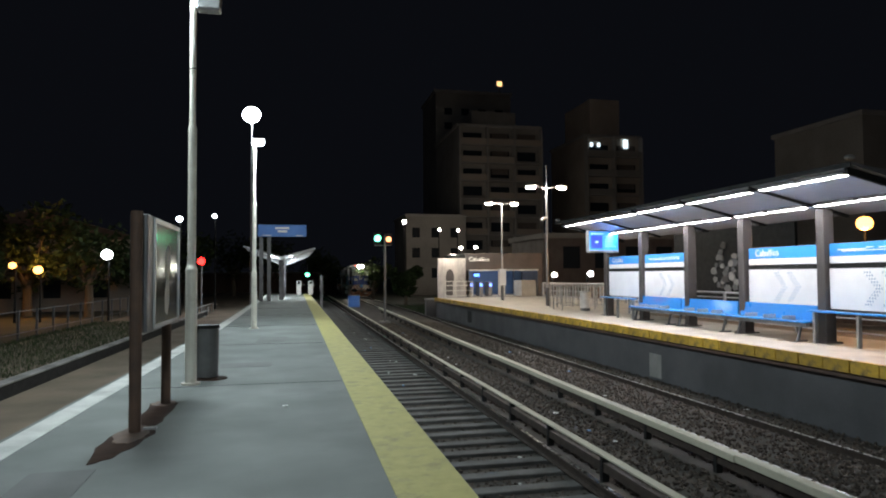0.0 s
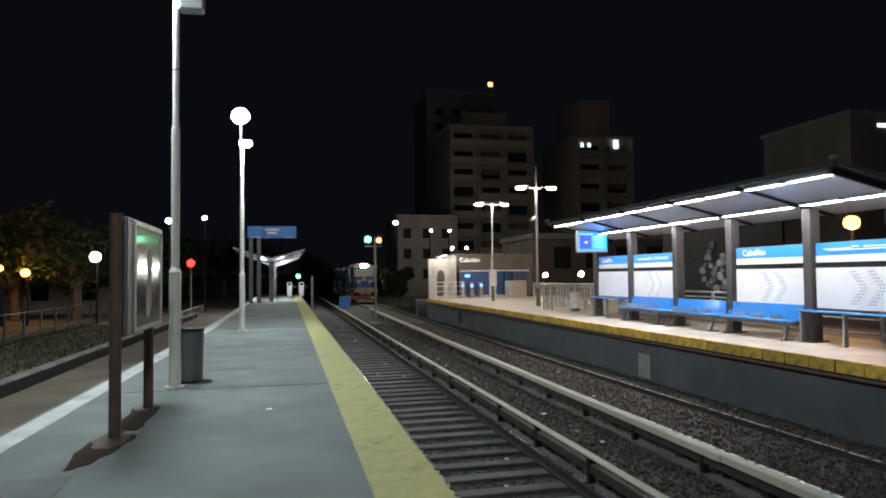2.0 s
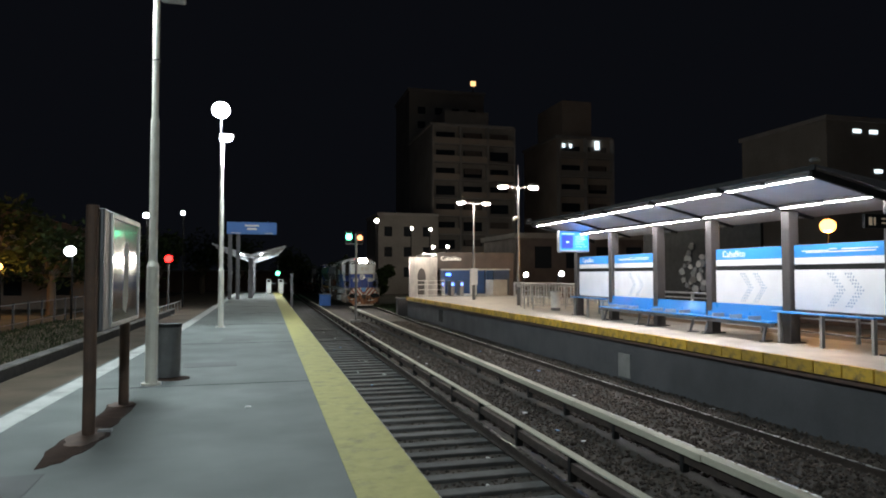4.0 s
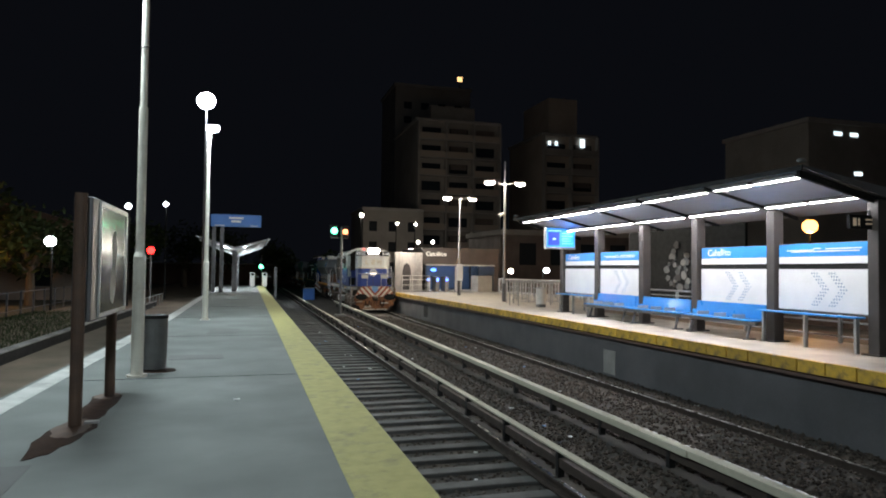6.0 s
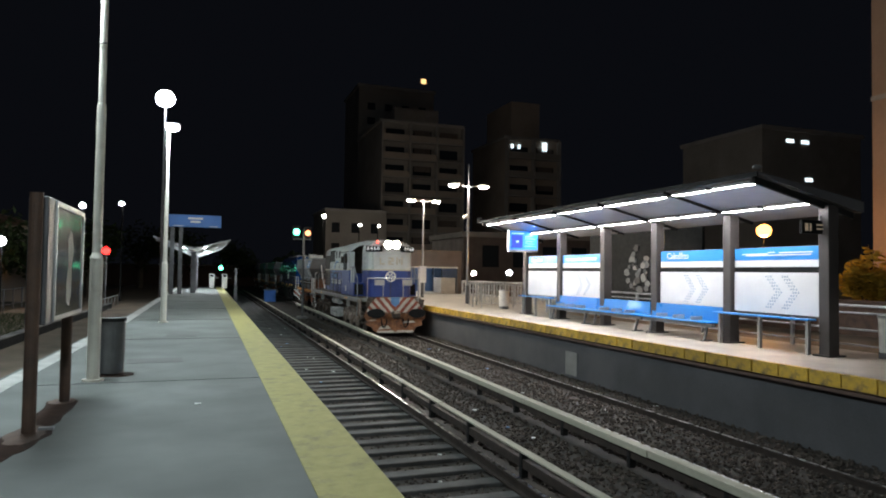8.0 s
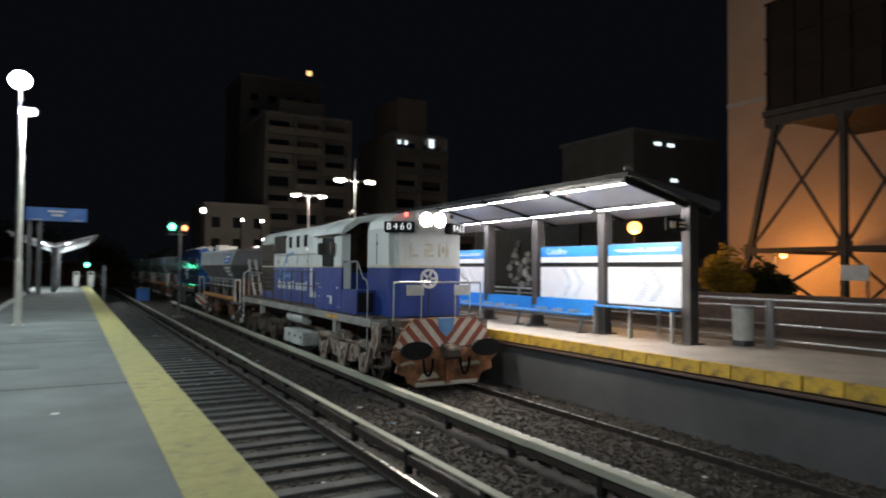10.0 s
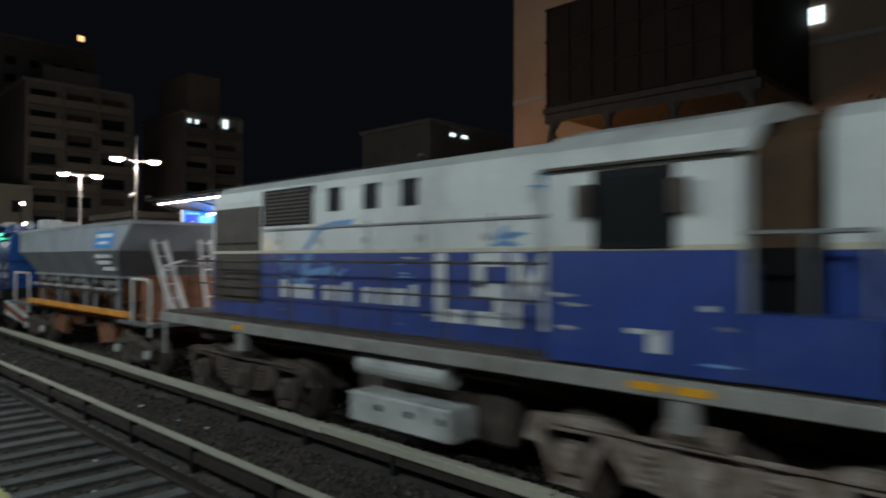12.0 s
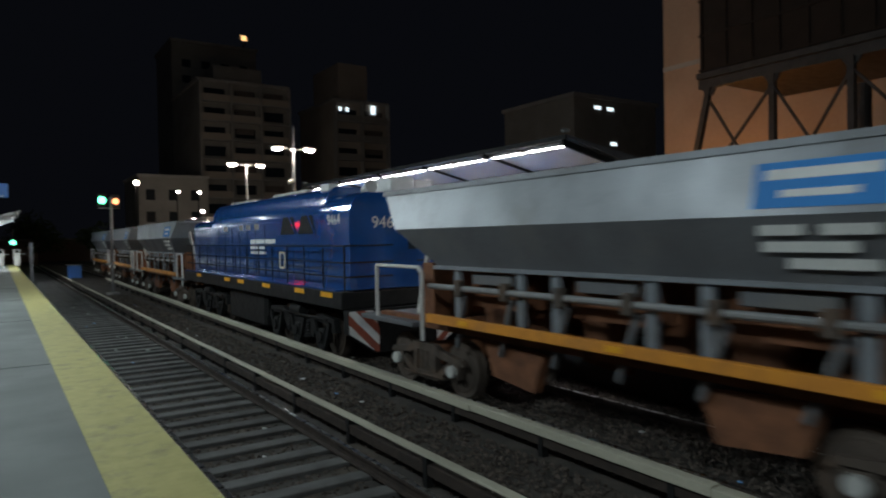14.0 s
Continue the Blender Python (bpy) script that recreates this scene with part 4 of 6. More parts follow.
part("roof", box(B(), 23.7, 40.3, -0.4, 10.3, 5.2, 5.7), "facade", b3)
for k in range(4):
    part("window", box(B(), 26 + 3.4 * k, 27.8 + 3.4 * k, -0.04, 0.02, 2.2, 4.4), "pane", b3)
b4 = thing("far_block", "distant dark block with two lit windows", "apartment building", 0, 62, 0)
part("wall", box(B(), 62, 78, 0, 14, -1.5, 19.3), "facade", b4)
part("roof", box(B(), 61.7, 78.3, -0.3, 14.3, 19.3, 19.8), "slab", b4)
for x, z, m in ((66.3, 18.2, "window_lit"), (68.7, 18.2, "window_lit"), (69.3, 13.6, "window_lit")):
    part("lit_window", box(B(), x - 0.6, x + 0.6, -0.06, -0.02, z - 0.22, z + 0.22), m, b4, "lit window")

br = thing("beige_block", "tall beige building lit orange from below", "apartment building", 0, 0, 0)
part("wall", box(B(), 33, 47, -22, 25.6, -1.5, 46), "render_wall", br, "tall plain beige wall")
part("roof", box(B(), 32.8, 47.2, -22.2, 25.8, 46, 46.5), "slab", br)
part("string_course", box(B(), 32.9, 33.0, -22, 25.6, 11.0, 11.25), "slab", br)
part("lit_window", box(B(), 32.88, 32.94, 8.25, 9.25, 11.95, 12.7), "window_lit", br, "lit window")


# ---- water tower ----
wt = thing("water_tower", "old riveted steel water tower on lattice legs", "water tower", 26, 13.6, -0.4)
part("tank", box(B(), 0, 8, -4.7, 4.7, 8.95, 13.6, 0.05), "tank", wt, "dark brown rectangular steel tank")
for i in range(9):
    part("tank_rib", box(B(), -0.06, 0, -4.7 + i * 1.15, -4.6 + i * 1.15, 8.95, 13.6), "tank", wt)
for z in (9.0, 10.5, 12.0, 13.5):
    part("tank_rib", box(B(), -0.07, -0.01, -4.7, 4.7, z, z + 0.1), "tank", wt)
part("bearer", box(B(), -0.1, 8.1, -4.8, 4.8, 8.68, 8.93), "tower_steel", wt)
part("bearer", box(B(), 0.2, 0.5, -4.9, 4.9, 8.3, 8.68), "tower_steel", wt)
LEGS = (4.4, 1.55, -1.45, -4.4)


def leg_at(y, z):
    """The outer legs lean outwards towards the ground."""
    return y + (0.24 * (8.4 - z) if y == LEGS[0] else -0.24 * (8.4 - z) if y == LEGS[-1] else 0)


for x in (0.3, 7.7):
    for y in LEGS:
        part("leg", bar(B(), (x, leg_at(y, 0), 0), (x, y, 8.4), 0.24, 0.24), "tower_steel", wt)
for y0, y1 in zip(LEGS, LEGS[1:]):
    for x in (0.3, 7.7):
        for za, zb, w in ((3.0, 7.9, 0.10), (0.1, 2.9, 0.09)):
            part("brace", bar(B(), (x, leg_at(y0, za), za), (x, leg_at(y1, zb), zb), w, w), "tower_steel", wt)
            part("brace", bar(B(), (x, leg_at(y1, za), za), (x, leg_at(y0, zb), zb), w, w), "tower_steel", wt)
for x in (0.3, 7.7):
    part("tie", box(B(), x - 0.09, x + 0.09, -5.8, 5.8, 2.85, 3.05), "tower_steel", wt)
for y in LEGS:
    part("tie", box(B(), 0.3, 7.7, leg_at(y, 2.9) - 0.08, leg_at(y, 2.9) + 0.08, 2.85, 3.02), "tower_steel", wt)
    part("knee", prism(B(), [(y - 0.4, 8.35), (y + 0.4, 8.35), (y + 0.13, 7.95), (y - 0.13, 7.95)], "x", 0.25, 0.33), "tower_steel", wt)
    part("gusset", box(B(), 0.24, 0.36, leg_at(y, 3) - 0.28, leg_at(y, 3) + 0.28, 2.7, 3.25), "tower_steel", wt)
part("outlet_pipe", rod(B(), (4, -0.2, 0), (4, -0.2, 8), 0.3, n=12), "tower_steel", wt)


# ---- street lamps, trees, walls ----
def street_lamp(x, y, z, h, m, label, r=0.22, out=(0, -0.5)):
    t = thing("street_lamp", label, "street lamp", x - out[0], y - out[1], z)
    part("mast", rod(B(), (0, 0, 0), (0, 0, h + 0.05), 0.08, 0.05, 10), "black", t)
    part("arm", bar(B(), (0, 0, h), (out[0], out[1], h + 0.08), 0.05, 0.05), "black", t)
    hd = part("lantern", ball(B(), out[0], out[1], h + 0.06 + r * 0.8, r * 0.4, 1, 1, 0.5), "steel", t)
    part("lens", ball(B(), out[0], out[1], h + 0.02, r, 1, 1, 0.9), m, hd, "glowing lens")


street_lamp(22.0, 22.0, -1.42, 4.95, "sodium", "sodium street lamp behind the shelter", 0.31, (-1.3, -1.3))
street_lamp(23.2, 3.2, -1.42, 2.75, "lamp_soft", "low white street lamp behind the railing", 0.16)
street_lamp(21.6, 8.3, -1.42, 4.92, "lamp_soft", "white street lamp among the trees", 0.24)
street_lamp(30.6, 20.6, -1.42, 3.85, "sodium", "low sodium lamp before the beige wall", 0.16)
street_lamp(-12.74, 50, -1.42, 4.6, "lamp_soft", "white park lamp beyond the earth bed", 0.38)
street_lamp(-18.6, 50, -1.42, 3.87, "sodium", "sodium park lamp under the trees", 0.24)
street_lamp(-17.04, 50, -1.42, 3.56, "sodium", "sodium park lamp under the trees", 0.30)
street_lamp(-8.36, 52, -1.42, 7.29, "lamp_soft", "tall white street lamp beyond the tracks", 0.22)
street_lamp(-7.0, 62, -1.42, 8.4, "lamp_soft", "tall white street lamp beyond the tracks", 0.2)
street_lamp(14.6, 90, -1.42, 10.34, "lamp_warm", "tall street lamp beyond the station hall", 0.3)
for x, y, h in ((16.5, 76, 8.35), (18.75, 76, 8.3), (15.53, 62, 5.63), (17.0, 62, 5.67), (19.0, 47, 2.98), (17.73, 38, 3.04)):
    street_lamp(x, y, -1.42, h, "lamp_soft" if y == 38 else "lamp_warm", "lit street lamp behind the station hall", 0.18 if y < 50 else 0.15)

tc = 0


def tree(x, y, z, h, r, leaf="leaf", label="dark leafy tree at night", n=1500, low=0.3, size=0.16):
    global tc
    tc += 1
    rr = random.Random(100 + tc)
    t = thing("tree", label, "tree", x, y, z, group="trees round the station")
    bm = rod(B(), (0, 0, 0), (0, 0, h * 0.45), r * 0.09 + 0.04, r * 0.06 + 0.02, 9)
    ends = []
    for k in range(7):
        a = k * 2.4 + rr.uniform(-0.4, 0.4)
        q = (math.cos(a) * r * 0.6, math.sin(a) * r * 0.6, h * rr.uniform(0.55, 0.85))
        rod(bm, (0, 0, h * rr.uniform(0.25, 0.44)), q, r * 0.045 + 0.015, 0.015, 6)
        ends.append(q)
    part("trunk", bm, "bark", t)
    cl = [(Vector(q) + Vector((rr.gauss(0, r * 0.16), rr.gauss(0, r * 0.16), rr.gauss(0, r * 0.16))), r * rr.uniform(0.28, 0.46)) for q in ends for _ in range(2)]
    cl += [(Vector((0, 0, h * 0.85)), r * 0.5), (Vector((0, 0, h * low + r * 0.3)), r * 0.4)]
    vs, fs = [], []
    for _ in range(n):
        c, s = rr.choice(cl)
        d = Vector((rr.gauss(0, 1), rr.gauss(0, 1), rr.gauss(0, 1))).normalized() * s * rr.uniform(0.55, 1.05)
        o = c + d
        u = Vector((rr.gauss(0, 1), rr.gauss(0, 1), rr.gauss(0, 0.6))).normalized()
        w = u.orthogonal().normalized()
        k = size * rr.uniform(0.6, 1.4)
        i = len(vs)
        vs += [o - u * k, o - w * k * 0.45 + u * 0.1 * k, o + u * k, o + w * k * 0.45 + u * 0.1 * k]
        fs.append((i, i + 1, i + 2, i + 3))
    me = bpy.data.meshes.new("crown")
    me.from_pydata([tuple(v) for v in vs], [], fs)
    me.materials.append(M[leaf])
    ob = new("crown", me)
    ob.parent = t
    return t


tree(20.5, 15.9, -1.0, 3.7, 1.0, "leaf_sodium", "low bushy tree lit by sodium light", 1700, 0.5, 0.13)
tree(22.5, 16.1, -1.4, 3.5, 1.2, label="dark shrub under the water tower")
tree(24.5, 5.2, -1.4, 7.4, 3.4, n=5200, size=0.12)
tree(23.0, 2.2, -1.4, 6.8, 3.2, n=4800, size=0.12)
tree(26.0, -3.0, -1.4, 8.0, 4.0, n=4600, size=0.14)
tree(22.5, 8.9, -1.4, 4.2, 1.5, label="small tree lit by a white lamp", n=900)
for x, y, h, r in ((-15.5, 56, 7, 3.6), (-20.5, 58, 8, 4), (-25, 60, 9, 4.5), (-13, 62, 6, 3.0), (-30, 50, 10, 5), (-19, 44, 5, 2.2), (-10.5, 70, 7, 3.4), (-23, 40, 8, 3.5)):
    tree(x, y, -1.4, h, r, n=1300, size=0.28)
for x, y, h, r in ((10.8, 66, 3.2, 1.6), (9.6, 84, 5, 2.4), (4.2, 104, 7, 3.4), (-4, 96, 8, 4), (-9, 104, 9, 4.5)):
    tree(x, y, -1.4, h, r, n=1300, size=0.28)

fw = thing("far_wall", "long dark brown wall across the distance", "wall", 0, 124, -1.42)
part("wall", box(B(), -70, 15, 0, 0.5, 0, 3.6), "rust", fw)
part("coping", box(B(), -70, 15, -0.1, 0.6, 3.6, 3.8), "concrete", fw)
pf = thing("park_fence", "dark park fence beyond the earth bed", "fence", -13.0, 0, -1.42)
for k in range(20):
    part("post", box(B(), -0.05, 0.05, 14 + k * 2.4, 14.1 + k * 2.4, 0, 1.5), "steel", pf)
for z in (0.35, 1.4):
    part("rail", box(B(), -0.02, 0.02, 14, 60, z, z + 0.05), "steel", pf)
fp = thing("park_house", "small house glowing orange behind the park trees", "house", -24, 66, -1.42)
part("wall", box(B(), -8, 10, 0, 8, 0, 6.5), "facade2", fp)
part("roof", prism(B(), [(-8.5, 6.5), (10.5, 6.5), (1, 9.2)], "y", -0.4, 8.4), "rust", fp)
for k in range(4):
    part("window", box(B(), -6 + 4 * k, -4.6 + 4 * k, -0.05, 0.02, 1.2, 2.8), "pane", fp)

gr = thing("yard_wall", "low dark brown wall behind the railing under the tower", "wall", 18.6, 0, -0.15)
part("wall", box(B(), 0, 0.25, -22, 40, 0, 1.0), "rust", gr)
part("coping", box(B(), -0.05, 0.3, -22, 40, 1.0, 1.08), "rust", gr)
mw = thing("painted_screen", "dark painted hoarding with pale plain shapes", "hoarding", 15.2, 20.0, PLAT2)
part("board", box(B(), 0, 0.1, -2.2, 4.6, 0.4, 3.4), "black", mw)
rr = random.Random(30)
for k in range(34):
    a, d = rr.uniform(0, math.tau), rr.random() ** 0.6
    y, z, r = 1.15 + 0.85 * d * math.cos(a), 1.75 + 0.85 * d * math.sin(a), rr.uniform(0.08, 0.24)
    n = rr.randint(5, 8)
    o = [(y + r * rr.uniform(0.65, 1.1) * math.cos(i * math.tau / n), z + r * rr.uniform(0.5, 0.9) * math.sin(i * math.tau / n)) for i in range(n)]
    part("pale_shape", prism(B(), o, "x", -0.006 - 0.0015 * k, -0.002), rr.choice(("concrete", "steel", "concrete", "bin", "slab", "column_steel")), mw)
part("post", box(B(), 0.02, 0.1, -2.2, -2.1, 0, 0.4), "steel", mw)
part("post", box(B(), 0.02, 0.1, 4.5, 4.6, 0, 0.4), "steel", mw)

# pale things in the yard under the tower
nb = thing("yard_board", "plain pale board on two posts under the tower", "board", 24.0, 13.5, -1.42)
part("board", box(B(), -0.03, 0.03, -0.48, 0.48, 2.75, 3.3), "letter", nb)
for s in (-0.4, 0.4):
    part("post", box(B(), 0.04, 0.1, s - 0.04, s + 0.04, 0, 3.25), "steel", nb)


# ---- the train: every vehicle is built from its front end backwards (+y), z from the rail ----
def clip_half(poly, a, b, c):
    """The part of a polygon where a * x + b * z <= c."""
    out = []
    for i, p in enumerate(poly):
        q = poly[(i + 1) % len(poly)]
        dp, dq = a * p[0] + b * p[1] - c, a * q[0] + b * q[1] - c
        if dp <= 0:
            out.append(p)
        if (dp < 0 < dq) or (dq < 0 < dp):
            k = dp / (dp - dq)
            out.append((p[0] + k * (q[0] - p[0]), p[1] + k * (q[1] - p[1])))
    return out


def stripes(parent, region, s, y, mats, width=0.17, slope=1.15, off=0.0):
    """Slanting stripes over one half of a plate, s = -1 or 1."""
    lo = min(z - slope * s * x * -1 for x, z in region) - 3
    for k in range(60):
        c0 = lo + k * width + off
        p = clip_half(region, s * slope * -1, 1, c0 + width)
        p = clip_half(p, s * slope, -1, -c0) if len(p) > 2 else p
        if len(p) > 2:
            part("stripe", prism(B(), p, "y", y - 0.012, y), mats[k % 2], parent)


def wheelset(parent, y, r, x=0.84):
    bm = rod(B(), (-1.0, 0, 0), (1.0, 0, 0), 0.08, n=10)
    for s in (-1, 1):
        rod(bm, (s * (x - 0.07), 0, 0), (s * (x + 0.065), 0, 0), r, n=28)
        rod(bm, (s * (x - 0.09), 0, 0), (s * (x - 0.07), 0, 0), r + 0.03, n=28)
        rod(bm, (s * (x + 0.065), 0, 0), (s * (x + 0.09), 0, 0), r * 0.82, r * 0.78, n=24)
        rod(bm, (s * (x + 0.09), 0, 0), (s * 1.02, 0, 0), 0.12, 0.10, n=12)
        for k in range(4):
            a = k * math.pi / 2
            box(bm, s * (x + 0.09) - 0.012, s * (x + 0.09) + 0.012, math.cos(a) * r * 0.5 - 0.04, math.cos(a) * r * 0.5 + 0.04, math.sin(a) * r * 0.5 - 0.04, math.sin(a) * r * 0.5 + 0.04)
    w = part("wheelset", bm, "loco_dark", parent)
    w.matrix_basis = pose(0, y, r)
    WHEELS.append((w, y, r))
    return w


WHEELS = []


def loco_bogie(parent, y, axles, material):
    t = part("bogie", box(B(), -0.55, 0.55, y - 1.9, y + 1.9, 0.45, 0.85, 0.04), "loco_dark", parent)
    for s in (-1, 1):
        o = [(y - 2.15, 0.62), (y - 2.05, 0.92), (y - 1.2, 0.98), (y - 0.7, 0.80), (y, 0.78), (y + 0.7, 0.80), (y + 1.2, 0.98), (y + 2.05, 0.92), (y + 2.15, 0.62), (y + 1.95, 0.60), (y + 1.8, 0.78), (y + 1.15, 0.80), (y + 0.85, 0.40), (y + 0.25, 0.33), (y - 0.25, 0.33), (y - 0.85, 0.40), (y - 1.15, 0.80), (y - 1.8, 0.78), (y - 1.95, 0.60)]
        part("side_frame", prism(B(), o, "x", s * 1.08, s * 1.22), material, t, "dusty cast side frame")
        for a in axles:
            bm = box(B(), s * 1.06, s * 1.30, a - 0.17, a + 0.17, 0.33, 0.68, 0.04)
            rod(bm, (s * 1.29, a, 0.5), (s * 1.34, a, 0.5), 0.12, n=12)
            part("axle_box", bm, material, t)
            part("hanger", bar(B(), (s * 1.26, a - 0.42, 0.82), (s * 1.26, a - 0.16, 0.28), 0.06, 0.10), material, t)
            part("hanger", bar(B(), (s * 1.26, a + 0.42, 0.82), (s * 1.26, a + 0.16, 0.28), 0.06, 0.10), material, t)
            part("hanger_foot", bar(B(), (s * 1.26, a - 0.2, 0.27), (s * 1.26, a + 0.2, 0.27), 0.08, 0.10), material, t)
        for a in (y - 0.62, y + 0.62):
            bm = B()
            rings = [[bm.verts.new((s * 1.17 + r * math.cos(i * math.tau / 12), a + r * math.sin(i * math.tau / 12), z)) for i in range(12)]
                     for z, r in [(0.42 + k * 0.018, 0.115 if k % 4 in (1, 2) else 0.075) for k in range(21)]]
            for lo, hi in zip(rings, rings[1:]):
                for i in range(12):
                    bm.faces.new((lo[i], lo[(i + 1) % 12], hi[(i + 1) % 12], hi[i]))
            bm.faces.new(rings[0][::-1])
            bm.faces.new(rings[-1])
            bmesh.ops.recalc_face_normals(bm, faces=bm.faces)
            part("spring", bm, material, t, "ribbed coil spring")
        part("brake_cylinder", rod(B(), (s * 1.18, y - 0.2, 0.98), (s * 1.18, y + 0.45, 0.98), 0.13, n=12), material, t)
        part("brake_rod", rod(B(), (s * 1.24, y - 1.7, 0.88), (s * 1.24, y + 1.7, 0.88), 0.03, n=6), material, t)
        for k in range(5):
            part("brake_shoe", box(B(), s * 0.98, s * 1.06, y - 1.7 + k * 0.85, y - 1.55 + k * 0.85, 0.3, 0.75), "loco_dark", t)
    return t


def hood_outline(w, z0, z1):
    return [(-w, z0), (-w, z1 - 0.42), (-w * 0.93, z1 - 0.22), (-w * 0.72, z1 - 0.08), (-w * 0.35, z1), (w * 0.35, z1), (w * 0.72, z1 - 0.08), (w * 0.93, z1 - 0.22), (w, z1 - 0.42), (w, z0)]


def locomotive():
    t = thing("diesel_locomotive", "blue and white diesel locomotive with a striped pilot and lit headlight", "locomotive", 7.48, 80, RAIL2)
    part("sill", box(B(), -1.47, 1.47, 0.08, 13.85, 1.36, 1.55, 0.015), "loco_sill", t, "dusty grey frame sill")
    part("underframe", box(B(), -0.6, 0.6, -0.5, 13.7, 0.95, 1.36), "loco_dark", t)
    part("deck_edge", box(B(), -1.40, 1.40, 0.1, 13.8, 1.552, 1.60), "loco_dark", t)
    part("front_deck", box(B(), -1.02, 1.02, -0.62, 0.08, 1.40, 1.56), "loco_dark", t)
    for s in (-1, 1):
        part("side_locker", box(B(), s * 0.98, s * 1.46, 0.98, 2.05, 1.6, 2.2, 0.012), "loco_blue", t, "blue locker in front of the cab")
        # black panel stands in for the shaded front face of the blue locker
        part("locker_front", box(B(), s * 1.02, s * 1.42, 0.968, 0.979, 1.66, 2.14), "black", t)
    # short hood
    part("short_hood", prism(B(), rounded_plan(0.97, 0, 1.5, 0.24), "z", 1.6, 2.76), "loco_blue", t, "blue lower nose")
    bm = prism(B(), hood_outline(0.97, 2.80, 4.12), "y", 0.0, 1.5)
    rim = [e for e in bm.edges if all(abs(v.co.y) < 1e-4 for v in e.verts) and not all(v.co.z < 2.81 for v in e.verts)]
    bmesh.ops.bevel(bm, geom=rim, offset=0.2, segments=5, affect="EDGES")
    part("nose_top", bm, "loco_white", t, "white upper nose with stains")
    part("waist_line", prism(B(), rounded_plan(0.98, -0.01, 1.5, 0.25), "z", 2.755, 2.815), "tan_line", t, "cream waist line")
    # shade of the open doorway is put into the colours, black below
    part("vestibule_top", prism(B(), hood_outline(0.62, 2.78, 4.08), "y", 1.5, 3.1), "vestibule", t, "brown inner wall behind the open cab door, darkened for shade")
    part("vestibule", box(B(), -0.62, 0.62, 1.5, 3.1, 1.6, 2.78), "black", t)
    hl = part("headlight_housing", prism(B(), [(-0.36, 3.72), (-0.36, 4.06), (-0.28, 4.12), (0.28, 4.12), (0.36, 4.06), (0.36, 3.72), (0.28, 3.68), (-0.28, 3.68)], "y", -0.16, 0.02), "loco_white", t)
    for s in (-1, 1):
        part("bezel", rod(B(), (s * 0.175, -0.20, 3.90), (s * 0.175, -0.16, 3.90), 0.172, n=20), "loco_dark", hl)
        part("headlight", rod(B(), (s * 0.175, -0.204, 3.90), (s * 0.175, -0.2, 3.90), 0.162, n=20), "head", hl, "glaring headlight")
    for s in (-1, 1):
        nb_ = part("number_board", box(B(), -0.36, 0.36, -0.10, 0.12, -0.13, 0.13, 0.03), "black", t, "black board with white digits")
        nb_.matrix_basis = pose(s * 0.76, 0.06, 3.72, 0, 0, s * 32)
        for k, digit in enumerate("8460"):
            words(digit, 0.22, "digit", nb_, Matrix.Translation((-0.24 + 0.16 * k, -0.104, 0.0)) @ FACE_S, "digit")
    part("marker_lamp", ball(B(), -0.62, -0.01, 4.02, 0.06, 1, 0.5, 1), "red_dim", t, "small red marker lamp")
    part("marker_lamp", ball(B(), 0.62, -0.01, 4.02, 0.06, 1, 0.5, 1), "loco_dark", t)
    for k, x in enumerate((-0.38, 0.0, 0.40)):
        bm = B()
        if k == 0:
            box(bm, x - 0.13, x - 0.07, -0.014, -0.005, 3.02, 3.34)
            box(bm, x - 0.07, x + 0.10, -0.014, -0.005, 3.02, 3.08)
        elif k == 1:
            for j, (a, c) in enumerate(((-0.12, 0.12), (-0.12, 0.0), (-0.12, 0.12), (0.0, 0.12), (-0.12, 0.12))):
                box(bm, x + a, x + c, -0.014, -0.005, 3.02 + j * 0.066, 3.075 + j * 0.066)
        else:
            for j, (z0, z1) in enumerate(((3.02, 3.34), (3.12, 3.28), (3.02, 3.34))):
                box(bm, x - 0.15 + j * 0.11, x - 0.09 + j * 0.11, -0.014, -0.005, z0, z1)
        part("painted_mark", bm, "tan_line", t, "cream painted mark")
    bm = B()
    for k in range(16):
        a0, a1 = k * math.pi / 8, (k + 1) * math.pi / 8
        bar(bm, (0.21 * math.cos(a0), -0.02, 2.50 + 0.21 * math.sin(a0)), (0.21 * math.cos(a1), -0.02, 2.50 + 0.21 * math.sin(a1)), 0.03, 0.06)
    for k in range(5):
        a = k * math.tau / 5
        bar(bm, (0.04 * math.cos(a), -0.02, 2.50 + 0.04 * math.sin(a)), (0.19 * math.cos(a), -0.02, 2.50 + 0.19 * math.sin(a)), 0.03, 0.06)
    part("round_emblem", bm, "letter", t, "round white emblem, plain")
    part("nose_door_line", box(B(), -0.012, 0.012, -0.008, -0.001, 1.62, 2.3), "loco_dark", t)
    for s in (-1, 1):
        part("nose_seam", box(B(), s * 0.972 - 0.004, s * 0.972 + 0.004, 0.9, 0.92, 2.85, 3.6), "loco_dark", t)
        part("nose_latch", box(B(), s * 0.975 - 0.012, s * 0.975 + 0.012, 0.86, 0.92, 3.3, 3.38), "loco_dark", t)
    # cab
    for s in (-1, 1):
        part("cab_side", box(B(), s * 1.40, s * 1.46, 2.06, 4.1, 1.6, 2.76), "loco_blue", t, "blue lower cab side")
        part("cab_side_top", box(B(), s * 1.40, s * 1.46, 2.06, 4.1, 2.80, 3.62), "loco_white", t, "white upper cab side")
        part("waist_line", box(B(), s * 1.395, s * 1.468, 2.04, 4.1, 2.755, 2.805), "tan_line", t)
